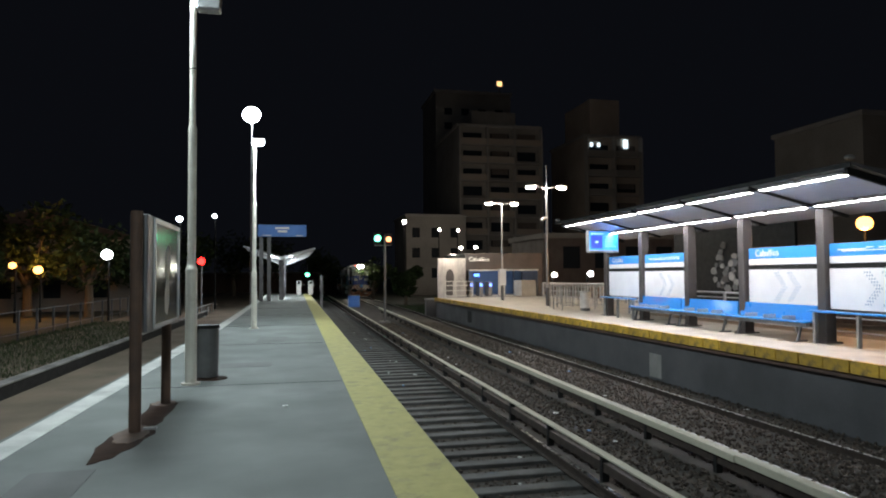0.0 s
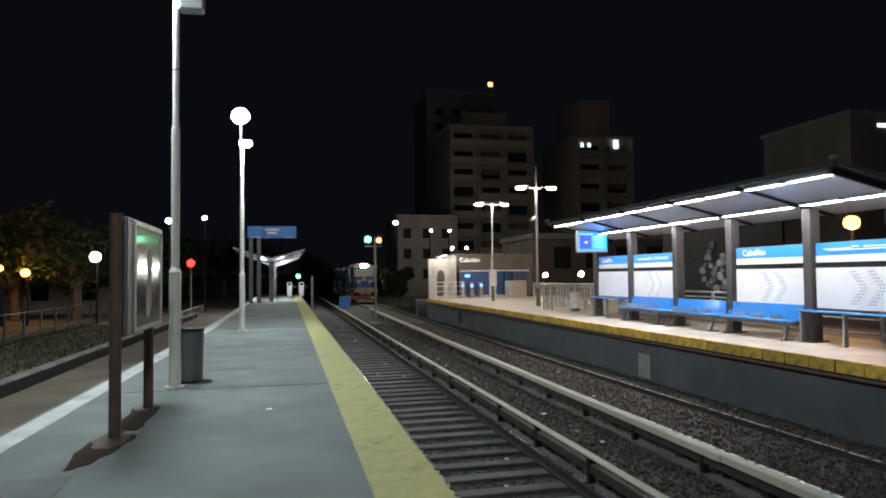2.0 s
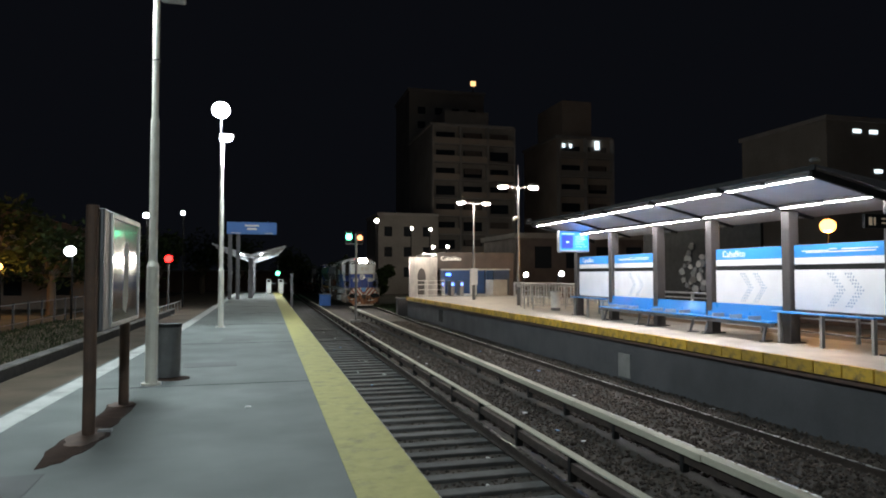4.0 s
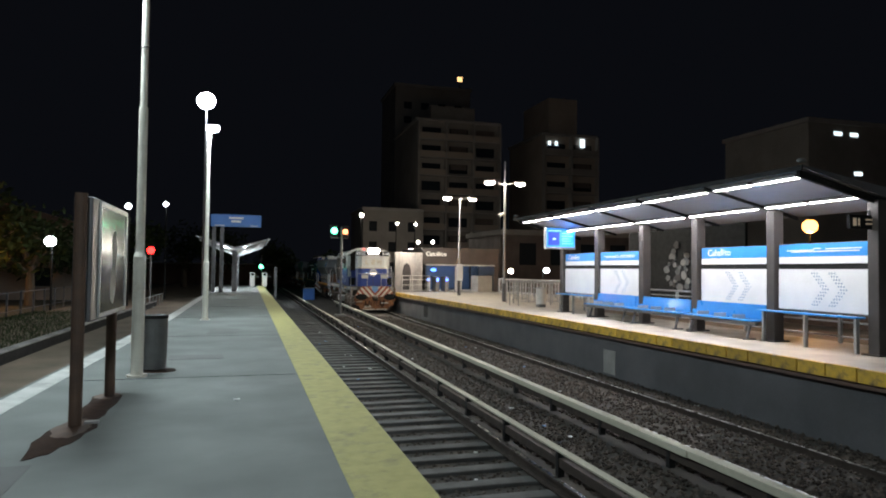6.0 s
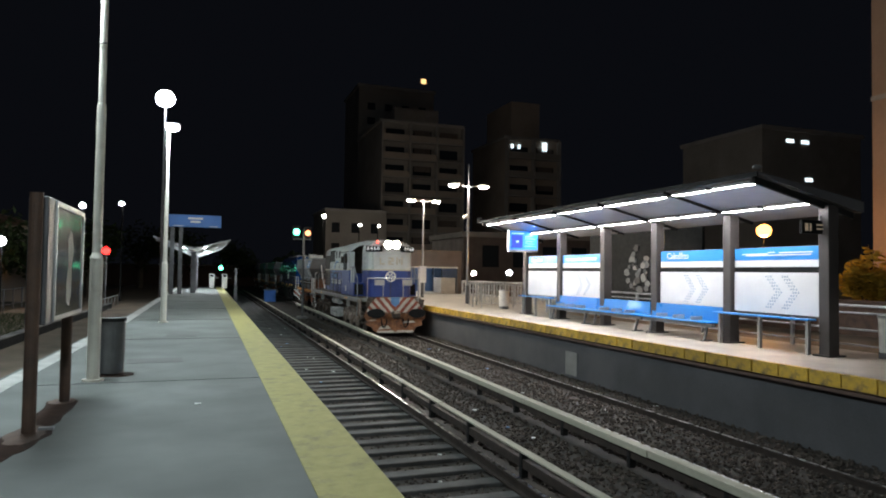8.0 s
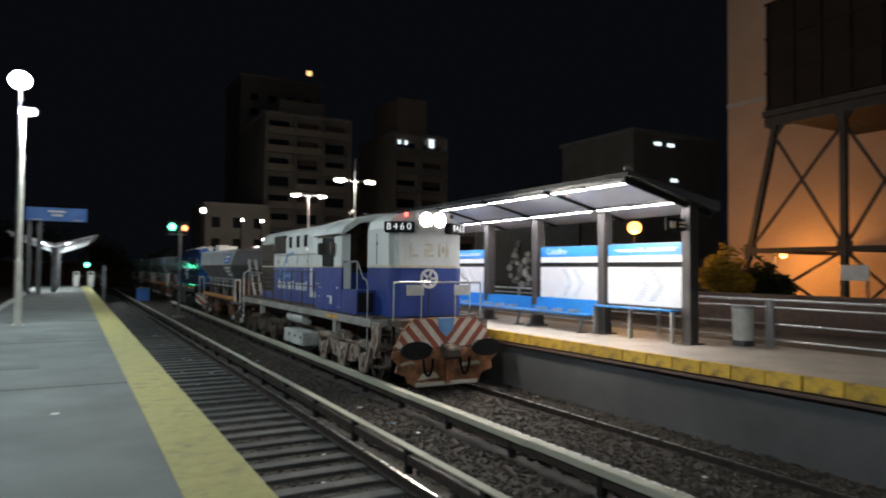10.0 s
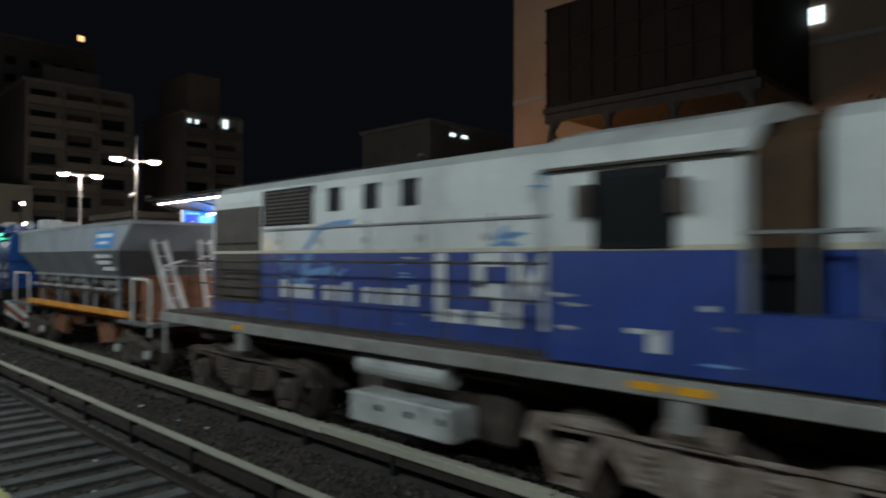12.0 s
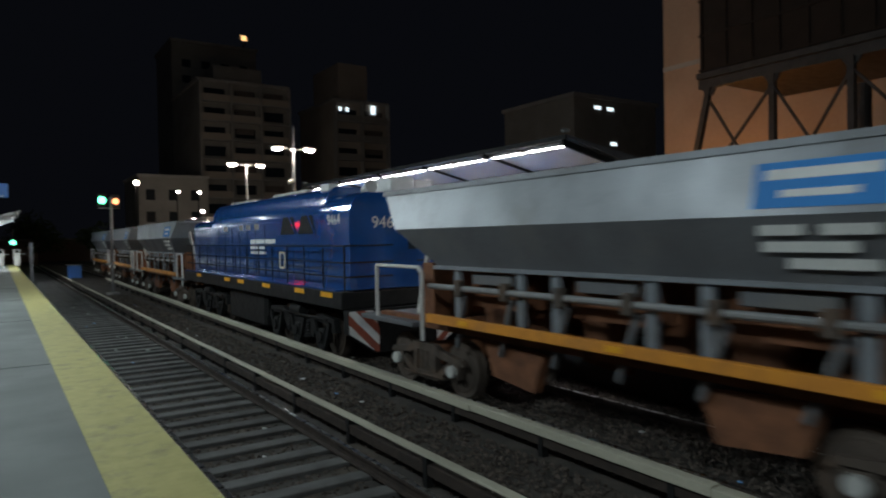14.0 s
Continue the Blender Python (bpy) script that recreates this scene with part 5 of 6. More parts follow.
        wf = part("cab_window", box(B(), s * 1.455, s * 1.49, 2.66, 3.52, 2.77, 3.56, 0.01), "black", t, "dark framed cab window")
        part("pane", box(B(), s * 1.488, s * 1.496, 2.74, 3.44, 2.84, 3.48), "cabglass", wf)
        for yy in (2.60, 3.60):
            part("wind_deflector", box(B(), s * 1.47, s * 1.58, yy - 0.07, yy + 0.07, 3.1, 3.42), "loco_dark", t)
        part("drip_strip", box(B(), s * 1.44, s * 1.54, 2.05, 4.12, 3.60, 3.63), "loco_dark", t)
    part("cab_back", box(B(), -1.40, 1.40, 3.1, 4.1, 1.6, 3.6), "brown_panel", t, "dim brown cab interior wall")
    part("cab_front", box(B(), 0.95, 1.40, 2.06, 2.12, 1.6, 3.6), "loco_white", t)
    part("cab_jamb", box(B(), -1.40, -1.22, 2.06, 2.12, 1.6, 3.62), "loco_white", t)
    part("cab_door", box(B(), -1.22, -0.66, 2.20, 2.24, 1.6, 2.62), "loco_blue", t, "blue lower half of the cab door")
    roof = [(-1.53, 3.60), (-1.40, 3.82), (-1.1, 4.02), (-0.6, 4.16), (0, 4.21), (0.6, 4.16), (1.1, 4.02), (1.40, 3.82), (1.53, 3.60), (1.45, 3.60), (1.0, 3.91), (0, 4.09), (-1.0, 3.91), (-1.45, 3.60)]
    part("cab_roof", prism(B(), roof, "y", 1.98, 4.2), "loco_white", t, "arched white cab roof")
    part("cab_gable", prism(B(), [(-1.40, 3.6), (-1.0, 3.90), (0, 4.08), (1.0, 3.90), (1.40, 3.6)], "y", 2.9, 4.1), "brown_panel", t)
    # long hood
    part("long_hood", box(B(), -0.95, 0.95, 4.1, 12.55, 1.6, 2.76), "loco_blue", t, "blue long hood with grazes")
    part("hood_top", prism(B(), hood_outline(0.95, 2.80, 4.15), "y", 4.1, 12.55), "loco_white", t, "white upper long hood")
    part("waist_line", box(B(), -0.96, 0.96, 4.1, 12.56, 2.755, 2.805), "tan_line", t)
    for y in (6.8, 7.65, 8.55):
        part("hood_window", box(B(), -0.965, -0.9, y - 0.16, y + 0.16, 3.42, 3.80), "black", t, "small dark opening")
    bm = B()
    for k in range(9):
        box(bm, -0.975, -0.93, 9.2, 10.64, 3.28 + k * 0.066, 3.31 + k * 0.066)
    part("grille_slats", bm, "loco_dark", t, "dark louvre slats")
    part("grille_back", box(B(), -0.962, -0.93, 9.14, 10.68, 3.24, 3.88), "black", t)
    rp = part("radiator_panel", box(B(), -0.975, -0.94, 10.75, 12.45, 1.85, 3.62), "brown_panel", t, "brown radiator shutter")
    part("radiator_panel", box(B(), 0.94, 0.975, 10.75, 12.45, 1.85, 3.62), "brown_panel", t)
    for k in range(10):
        part("slat", box(B(), -0.985, -0.976, 10.8, 12.4, 1.92 + k * 0.168, 1.955 + k * 0.168), "brown_panel" if k > 6 else "black", rp)
    part("waist_line", box(B(), -0.992, -0.9, 10.72, 12.5, 2.755, 2.805), "tan_line", t)
    for y in (5.3, 6.5, 7.7, 8.9, 10.1):
        part("door_seam", box(B(), -0.956, -0.95, y - 0.008, y + 0.008, 1.7, 3.25), "loco_dark", t)
        part("door_latch", box(B(), -0.97, -0.952, y + 0.06, y + 0.12, 2.9, 3.0), "galv", t)
    part("hood_rail", box(B(), -0.985, -0.95, 4.3, 10.6, 3.16, 3.19), "loco_sill", t)
    for y0, y1, z0, z1 in ((9.3, 9.9, 2.2, 2.6), (8.3, 8.9, 2.3, 2.5), (9.6, 10.1, 2.55, 2.75), (4.95, 5.2, 2.82, 3.0), (4.25, 4.6, 3.5, 3.66)):
        rr = random.Random(int(y0 * 100))
        for k in range(7):
            cy, cz = rr.uniform(y0, y1), rr.uniform(z0, z1)
            ln, a, w = rr.uniform(0.12, 0.32), rr.uniform(0, 3.14), rr.uniform(0.02, 0.05)
            u, v = math.cos(a) * ln, math.sin(a) * ln * 0.7
            o = [(cy - u, cz - v), (cy - v * w, cz + u * w - w), (cy + u, cz + v), (cy + u * 0.3, cz + v * 0.3 + w)]
            part("spray_mark", prism(B(), o, "x", -0.957 - 0.0004 * k, -0.9515), "graffiti", t, "pale blue spray mark")
    # broad strokes of the same spray paint across the waist line
    for k, (ya, za, yb, zb, w) in enumerate(((8.1, 3.25, 9.05, 3.14, 0.05), (8.9, 3.2, 9.32, 2.83, 0.07), (9.25, 2.74, 9.42, 2.25, 0.09), (8.75, 2.5, 9.35, 2.38, 0.05))):
        o = [(ya, za - w), (yb, zb - w * 0.7), (yb + 0.08, zb + w * 0.2), (yb, zb + w), ((ya + yb) / 2, (za + zb) / 2 + w * 1.3), (ya - 0.06, za + w * 0.6)]
        if abs(yb - ya) < 0.5:
            o = [(ya - w, za), (ya + w, za), (yb + w, zb), (yb, zb - 0.04), (yb - w, zb)]
        part("spray_mark", prism(B(), o, "x", -0.9605 - 0.0004 * k, -0.9515), "graffiti", t, "pale blue spray mark")
    # white marks on the hood side, plain shapes
    x0, x1 = -0.962, -0.951
    bm = box(B(), x0, x1, 6.08, 6.28, 1.82, 2.74)
    box(bm, x0, x1, 5.72, 6.08, 1.82, 2.0)
    part("painted_mark", bm, "letter", t, "large white painted mark")
    bm = B()
    for y0, y1, z0, z1 in ((5.08, 5.58, 2.57, 2.74), (5.42, 5.58, 2.30, 2.57), (5.08, 5.58, 2.19, 2.36), (5.08, 5.24, 1.98, 2.19), (5.08, 5.58, 1.82, 2.0)):
        box(bm, x0, x1, y0, y1, z0, z1)
    part("painted_mark", bm, "letter", t)
    bm = box(B(), x0, x1, 4.84, 4.98, 1.82, 2.74)
    box(bm, x0, x1, 4.40, 4.54, 1.82, 2.74)
    prism(bm, [(4.84, 2.74), (4.84, 2.45), (4.69, 2.1), (4.54, 2.45), (4.54, 2.74), (4.69, 2.4)], "x", x0, x1)
    part("painted_mark", bm, "letter", t)
    for k in range(14):
        y = 6.65 + k * 0.25
        if k not in (5, 9):
            part("lettering_bar", box(B(), x0, x1, y, y + (0.17 if k % 3 else 0.12), 2.0, 2.24 + (0.06 if k in (0, 6, 13) else 0)), "letter", t)
    for y, z, a, c in ((3.0, 1.95, 0.30, 0.05), (2.85, 1.78, 0.16, 0.22), (2.35, 2.2, 0.1, 0.05)):
        part("scuff", box(B(), -1.466, -1.4605, y - a / 2, y + a / 2, z, z + c), "letter", t, "small white scuffed sticker")
    rs = random.Random(12)
    for k in range(34):
        y, z = rs.uniform(2.1, 10.5), rs.uniform(1.66, 2.7)
        w, hh = rs.uniform(0.03, 0.22), rs.uniform(0.008, 0.03)
        xs = -1.4625 if y < 4.0 else -0.9525
        if y < 4.0 or y > 6.4:
            part("graze", prism(B(), [(y - w, z), (y, z - hh), (y + w, z + rs.uniform(-0.01, 0.03)), (y + w * 0.2, z + hh)], "x", xs, xs + 0.004), rs.choice(("whiteline", "graffiti", "loco_sill")), t)
    for y in (2.5, 2.95, 10.65):
        part("reflector", box(B(), -1.478, -1.471, y - 0.18, y + 0.18, 1.42, 1.50), "reflector", t, "amber reflector strip")
    # handrails
    for s in (-1, 1):
        bm = B()
        for k in range(8):
            y = 4.5 + k * 1.15
            rod(bm, (s * 1.40, y, 1.55), (s * 1.40, y, 2.62), 0.018, n=6)
        rod(bm, (s * 1.40, 4.2, 2.62), (s * 1.40, 12.6, 2.62), 0.018, n=6)
        rod(bm, (s * 1.40, 4.2, 2.2), (s * 1.40, 12.6, 2.2), 0.014, n=6)
        part("side_handrail", bm, "loco_dark", t)
        bm = B()
        for y0, z0, y1, z1 in ((2.05, 2.9, 1.1, 2.9), (1.55, 2.9, 1.55, 2.2), (1.1, 2.9, 1.1, 2.2), (1.1, 2.9, 0.72, 2.5), (0.72, 2.5, 0.5, 2.46), (0.5, 2.46, 0.42, 2.3), (0.42, 2.3, 0.42, 0.75)):
            rod(bm, (s * 1.40, y0, z0), (s * 1.40, y1, z1), 0.022, n=6)
        part("front_handrail", bm, "galv", t)
        bm = rod(B(), (s * 1.40, 13.75, 0.7), (s * 1.40, 13.75, 2.5), 0.028, n=8)
        rod(bm, (s * 1.40, 13.75, 2.5), (s * 1.40, 12.9, 2.62), 0.028, n=8)
        part("rear_handrail", bm, "white_paint", t, "pale rear grab rail")
    bm = B()
    for x in (-1.15, -0.45, 0.45, 1.15):
        rod(bm, (x, -0.5, 1.55), (x, -0.5, 2.42), 0.022, n=6)
    rod(bm, (-1.15, -0.5, 2.42), (1.15, -0.5, 2.42), 0.022, n=6)
    part("end_railing", bm, "galv", t)
    for x in (-0.62, 0.62):
        part("rail_plate", box(B(), x - 0.22, x + 0.22, -0.54, -0.52, 2.12, 2.36), "whiteline", t, "pale plate on the railing")
    bm = B()
    for x in (-1.2, 0, 1.2):
        rod(bm, (x, 13.7, 1.55), (x, 13.7, 2.5), 0.025, n=6)
    rod(bm, (-1.2, 13.7, 2.5), (1.2, 13.7, 2.5), 0.025, n=6)
    part("end_railing", bm, "galv", t)
    # pilot
    plate = [(-1.30, 0.95), (-1.10, 1.32), (-0.82, 1.62), (0.82, 1.62), (1.10, 1.32), (1.30, 0.95)]
    pl = part("pilot", prism(B(), plate, "y", -0.86, -0.80), "loco_rust", t, "rusty pilot with red and white stripes")
    stripes(pl, [(-1.28, 0.97), (-1.09, 1.31), (-0.81, 1.60), (-0.02, 1.60), (-0.02, 0.97)], -1, -0.862, ("stripe_white", "stripe_red"), 0.20)
    stripes(pl, [(0.02, 0.97), (0.02, 1.60), (0.81, 1.60), (1.09, 1.31), (1.28, 0.97)], 1, -0.862, ("stripe_white", "stripe_red"), 0.20)
    part("pilot_crest", prism(B(), [(-0.2, 1.62), (0.2, 1.62), (0.18, 1.35), (0, 1.2), (-0.18, 1.35)], "y", -0.90, -0.876), "graffiti", pl, "blue-grey shield patch")
    low = [(-1.32, 0.93), (-1.36, 0.76), (-1.22, 0.62), (-1.27, 0.44), (-1.02, 0.36), (-0.96, 0.22), (-0.82, 0.11), (0.82, 0.11), (0.93, 0.33), (1.22, 0.42), (1.19, 0.60), (1.34, 0.72), (1.32, 0.93)]
    part("plow", prism(B(), low, "y", -0.93, -0.84), "loco_rust", pl, "rusted steel plow")
    part("pilot_beam", box(B(), -1.1, 1.1, -0.80, -0.5, 0.7, 1.4), "loco_dark", pl)
    part("plow_edge", box(B(), -0.8, 0.8, -0.97, -0.93, 0.11, 0.20, 0.01), "stripe_white", pl, "worn bright plow edge")
    part("plow_rib", box(B(), -0.05, 0.05, -1.0, -0.93, 0.15, 0.7), "loco_rust", pl)
    for x0, x1, z0, z1 in ((-0.75, -0.2, 0.25, 0.42), (0.3, 0.9, 0.5, 0.62), (-1.2, -0.8, 0.6, 0.7)):
        part("plow_patch", prism(B(), [(x0, z0), (x1, z0 + 0.04), (x1 - 0.1, z1), (x0 + 0.12, z1 - 0.03)], "y", -0.938, -0.9305), "stripe_white", pl, "patch of old cream paint")
    for s in (-1, 1):
        bf = part("buffer", rod(B(), (s * 0.86, -1.16, 0.95), (s * 0.86, -0.84, 0.95), 0.14, n=14), "loco_dark", t)
        part("buffer_head", prism(B(), [(s * 0.9 + 0.38 * math.cos(a), 0.95 + 0.20 * math.sin(a)) for a in [k * math.tau / 20 for k in range(20)]], "y", -1.22, -1.16), "black", bf, "black oval buffer plate")
        st = part("steps", prism(B(), [(-0.38, 1.5), (0.10, 1.5), (0.06, 1.05), (-0.12, 0.72), (-0.30, 1.05)], "x", s * 1.36, s * 1.44), "loco_frame", t, "dusty corner step panel")
        for z in (0.45, 0.85, 1.2):
            part("tread", box(B(), s * 1.05, s * 1.36, -0.28, 0.12, z, z + 0.04), "loco_dark", st)
        part("step_hanger", box(B(), s * 1.05, s * 1.10, -0.28, 0.1, 0.45, 1.4), "loco_dark", st)
    cp = part("coupler", box(B(), -0.16, 0.16, -1.25, -0.86, 0.72, 1.04, 0.05), "loco_dark", t, "dark knuckle coupler")
    part("knuckle", box(B(), -0.2, 0.12, -1.42, -1.2, 0.76, 1.0, 0.05), "loco_dark", cp)
    for x in (-0.5, 0.45):
        bm = B()
        for k in range(7):
            a0, a1 = k * math.pi / 7, (k + 1) * math.pi / 7
            rod(bm, (x + 0.12 * math.cos(a0), -0.98, 0.72 - 0.38 * math.sin(a0)), (x + 0.12 * math.cos(a1), -0.98, 0.72 - 0.38 * math.sin(a1)), 0.03, n=6)
        part("brake_hose", bm, "black", t)
    # under the frame
    part("battery_box", box(B(), -1.40, -0.6, 5.6, 7.6, 0.35, 0.78, 0.03), "whiteline", t, "pale battery box with latches")
    part("battery_box", box(B(), 0.6, 1.40, 5.3, 7.55, 0.35, 0.78, 0.03), "whiteline", t)
    for y in (5.7, 6.3, 6.9):
        part("latch", box(B(), -1.42, -1.40, y, y + 0.08, 0.58, 0.66), "black", t)
    part("air_tank", rod(B(), (-1.2, 5.75, 1.15), (-1.2, 7.5, 1.15), 0.16, n=16), "whiteline", t, "pale air tank")
    part("fuel_tank", box(B(), -0.9, 0.9, 5.0, 8.0, 0.3, 0.95, 0.06), "loco_dark", t)
    part("sill_bracket", box(B(), -1.44, -1.30, 2.5, 2.75, 1.05, 1.36), "loco_sill", t)
    part("sill_bracket", box(B(), -1.44, -1.30, 10.5, 10.75, 1.05, 1.36), "loco_sill", t)
    part("pipe", rod(B(), (-1.1, 4.6, 1.2), (-1.1, 13.0, 1.2), 0.035, n=6), "loco_dark", t)
    loco_bogie(t, 2.45, (0.95, 2.45, 3.95), "loco_frame")
    loco_bogie(t, 10.9, (9.4, 10.9, 12.4), "loco_dark")
    for y in (0.95, 2.45, 3.95, 9.4, 10.9, 12.4):
        wheelset(t, y, 0.5)
    return t


def hopper():
    t = thing("hopper_wagon", "grey ballast hopper wagon with an orange side bar", "freight wagon", 7.48, 100, RAIL2, group="hopper wagons")

    def loft(levels):
        bm = B()
        rings = [[bm.verts.new((x, y, z)) for x, y in ((-w, y0), (w, y0), (w, y1), (-w, y1))] for z, w, y0, y1 in levels]
        for a, c in zip(rings, rings[1:]):
            for i in range(4):
                bm.faces.new((a[i], a[(i + 1) % 4], c[(i + 1) % 4], c[i]))
        bm.faces.new(rings[0][::-1])
        bm.faces.new(rings[-1])
        bmesh.ops.recalc_face_normals(bm, faces=bm.faces)
        return bm

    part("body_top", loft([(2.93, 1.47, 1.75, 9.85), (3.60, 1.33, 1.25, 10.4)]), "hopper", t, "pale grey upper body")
    # the slope below the crease is darker than the body above
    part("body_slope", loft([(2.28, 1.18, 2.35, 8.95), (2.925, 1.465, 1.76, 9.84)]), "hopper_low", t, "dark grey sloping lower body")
    bm = B()
    for y0, y1, x0, x1 in ((1.2, 10.45, -1.36, -1.28), (1.2, 10.45, 1.28, 1.36), (1.2, 1.28, -1.28, 1.28), (10.37, 10.45, -1.28, 1.28)):
        box(bm, x0, x1, y0, y1, 3.58, 3.66)
    part("rim", bm, "hopper", t)
    part("ledge", box(B(), -1.24, 1.24, 2.3, 9.0, 2.22, 2.28), "hopper", t)
    for s in (-1, 1):
        for y in (2.5, 4.0, 4.7, 6.2, 6.9, 8.4):
            part("strut", box(B(), s * 1.12, s * 1.19, y - 0.07, y + 0.07, 1.3, 2.22), "hopper", t, "grey upright strut")
        for y in (3.25, 5.45, 7.65):
            part("chute_box", box(B(), s * 0.5, s * 0.98, y - 0.62, y + 0.62, 1.62, 2.21), "hopper_rust", t, "rust-brown chute side")
            part("chute_cover", box(B(), s * 1.05, s * 1.14, y - 0.5, y + 0.42, 2.0, 2.16, 0.01), "hopper_low", t)
        part("door_shaft", rod(B(), (s * 1.25, 2.2, 1.92), (s * 1.25, 9.1, 1.92), 0.05, n=10), "galv", t)
        for y in (2.75, 3.85, 4.95, 6.05, 7.15, 8.25):
            part("door_lever", box(B(), s * 1.2, s * 1.32, y - 0.08, y + 0.08, 1.78, 2.06, 0.02), "loco_dark", t)
            part("chute", prism(B(), [(y - 0.45, 2.2), (y + 0.45, 2.2), (y + 0.28, 1.05), (y - 0.28, 1.05)], "x", s * 0.35, s * 0.48), "hopper_rust", t)
            part("link", bar(B(), (s * 1.22, y - 0.1, 1.8), (s * 1.1, y + 0.3, 0.9), 0.05, 0.08), "hopper_low", t)
        part("side_bar", box(B(), s * 1.36, s * 1.46, 1.15, 8.95, 1.31, 1.46, 0.01), "orange_bar", t, "orange side bar")
        part("side_sill", box(B(), s * 1.02, s * 1.2, 0.4, 10.9, 1.15, 1.32), "hopper_rust", t)
        for y in (2.2, 5.0, 7.9):
            part("reflector", box(B(), s * 1.465, s * 1.47, y - 0.12, y + 0.12, 1.35, 1.43), "reflector", t)
        part("discharge_plate", prism(B(), [(2.9, 1.1), (4.2, 1.0), (4.0, 0.45), (3.1, 0.55)], "x", s * 0.9, s * 1.05), "hopper_rust", t, "rust-orange discharge plate")
        part("discharge_plate", prism(B(), [(6.6, 1.0), (7.9, 1.1), (7.7, 0.55), (6.8, 0.45)], "x", s * 0.9, s * 1.05), "hopper_rust", t)
        # end ladders and grab rails
        for e, y0, y1 in ((0, 0.75, 1.65), (1, 10.55, 9.65)):
            bm = bar(B(), (s * 0.55, y0, 1.25), (s * 0.75, y1, 3.3), 0.05, 0.14)
            bar(bm, (s * 0.25, y0, 1.25), (s * 0.45, y1, 3.3), 0.05, 0.14)
            for k in range(6):
                f = (k + 0.5) / 6
                bar(bm, (s * (0.55 + 0.2 * f), y0 + (y1 - y0) * f, 1.25 + 2.05 * f), (s * (0.25 + 0.2 * f), y0 + (y1 - y0) * f, 1.25 + 2.05 * f), 0.03, 0.03)
            part("end_ladder", bm, "white_paint", t, "pale end ladder")
        for y0, y1 in ((0.15, 1.1), (9.15, 10.7)):
            bm = rod(B(), (s * 1.38, y0, 0.95), (s * 1.38, y0, 2.15), 0.035, n=8)
            rod(bm, (s * 1.38, y0, 2.15), (s * 1.38, y0 + 0.1, 2.25), 0.035, n=8)
            rod(bm, (s * 1.38, y0 + 0.1, 2.25), (s * 1.38, y1, 2.25), 0.035, n=8)
            rod(bm, (s * 1.38, y1, 2.25), (s * 1.38, y1, 1.25), 0.035, n=8)
            part("grab_rail", bm, "white_paint", t, "pale grab rail")
    part("centre_sill", box(B(), -0.3, 0.3, 0.1, 11.2, 0.95, 1.25), "hopper_rust", t)
    for y0, y1 in ((0.0, 1.9), (9.4, 11.3)):
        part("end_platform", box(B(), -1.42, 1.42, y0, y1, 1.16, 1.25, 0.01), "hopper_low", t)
        part("slope_support", box(B(), -0.9, 0.9, (y0 + 1.45 if y0 < 1 else y0 + 0.1), (y0 + 1.8 if y0 < 1 else y0 + 0.45), 1.25, 2.3), "hopper_rust", t, "rusty upright end support")
    part("brake_wheel", rod(B(), (0.6, 0.5, 1.25), (0.6, 0.5, 2.0), 0.03, n=8), "galv", t)
    def skin(z):
        return -(1.47 - (z - 2.93) * 0.209)

    def decal(name, y0, y1, z0, z1, proud, material, parent, label=""):
        o = [(skin(z0) - proud, z0), (skin(z0) + 0.02, z0), (skin(z1) + 0.02, z1), (skin(z1) - proud, z1)]
        return part(name, prism(B(), o, "y", y0, y1), material, parent, label)

    pt = decal("name_plate", 2.15, 3.35, 3.0, 3.44, 0.008, "plate_blue", t, "blue plate with white lettering bars")
    decal("lettering_bar", 2.27, 3.25, 3.27, 3.37, 0.013, "letter", pt)
    decal("lettering_bar", 2.45, 3.1, 3.1, 3.17, 0.013, "letter", pt)
    for y0, y1, z0, z1 in ((2.3, 2.75, 2.74, 2.84), (2.9, 3.3, 2.74, 2.84), (2.5, 3.3, 2.58, 2.68), (2.35, 3.1, 2.42, 2.52)):
        xx = -(1.18 + (z0 - 2.28) * 0.442) - 0.012
        part("lettering_bar", box(B(), xx - 0.05, xx + 0.02, y0, y1, z0, z1), "whiteline", t)
    for e in (0, 1):
        y = 1.75 if e == 0 else 9.55
        bg_ = part("bogie", box(B(), -0.9, 0.9, y - 0.25, y + 0.25, 0.45, 0.8, 0.03), "hopper_rust", t)
        for s in (-1, 1):
            bm = B()
            # top chord, bottom chord, two columns and the axle boxes of a cast frame
            for o in ([(y - 1.12, 0.56), (y - 1.05, 0.66), (y - 0.5, 0.74), (y - 0.3, 0.83), (y + 0.3, 0.83), (y + 0.5, 0.74), (y + 1.05, 0.66), (y + 1.12, 0.56), (y + 0.45, 0.62), (y + 0.28, 0.70), (y - 0.28, 0.70), (y - 0.45, 0.62)],
                      [(y - 0.78, 0.50), (y - 0.70, 0.54), (y - 0.36, 0.34), (y + 0.36, 0.34), (y + 0.70, 0.54), (y + 0.78, 0.50), (y + 0.42, 0.22), (y - 0.42, 0.22)],
                      [(y - 0.34, 0.70), (y - 0.24, 0.70), (y - 0.24, 0.33), (y - 0.34, 0.33)], [(y + 0.24, 0.70), (y + 0.34, 0.70), (y + 0.34, 0.33), (y + 0.24, 0.33)],
                      [(y - 1.02, 0.33), (y - 1.02, 0.60), (y - 0.72, 0.60), (y - 0.72, 0.33)], [(y + 0.72, 0.33), (y + 0.72, 0.60), (y + 1.02, 0.60), (y + 1.02, 0.33)]):
                prism(bm, o, "x", s * 0.98, s * 1.10)
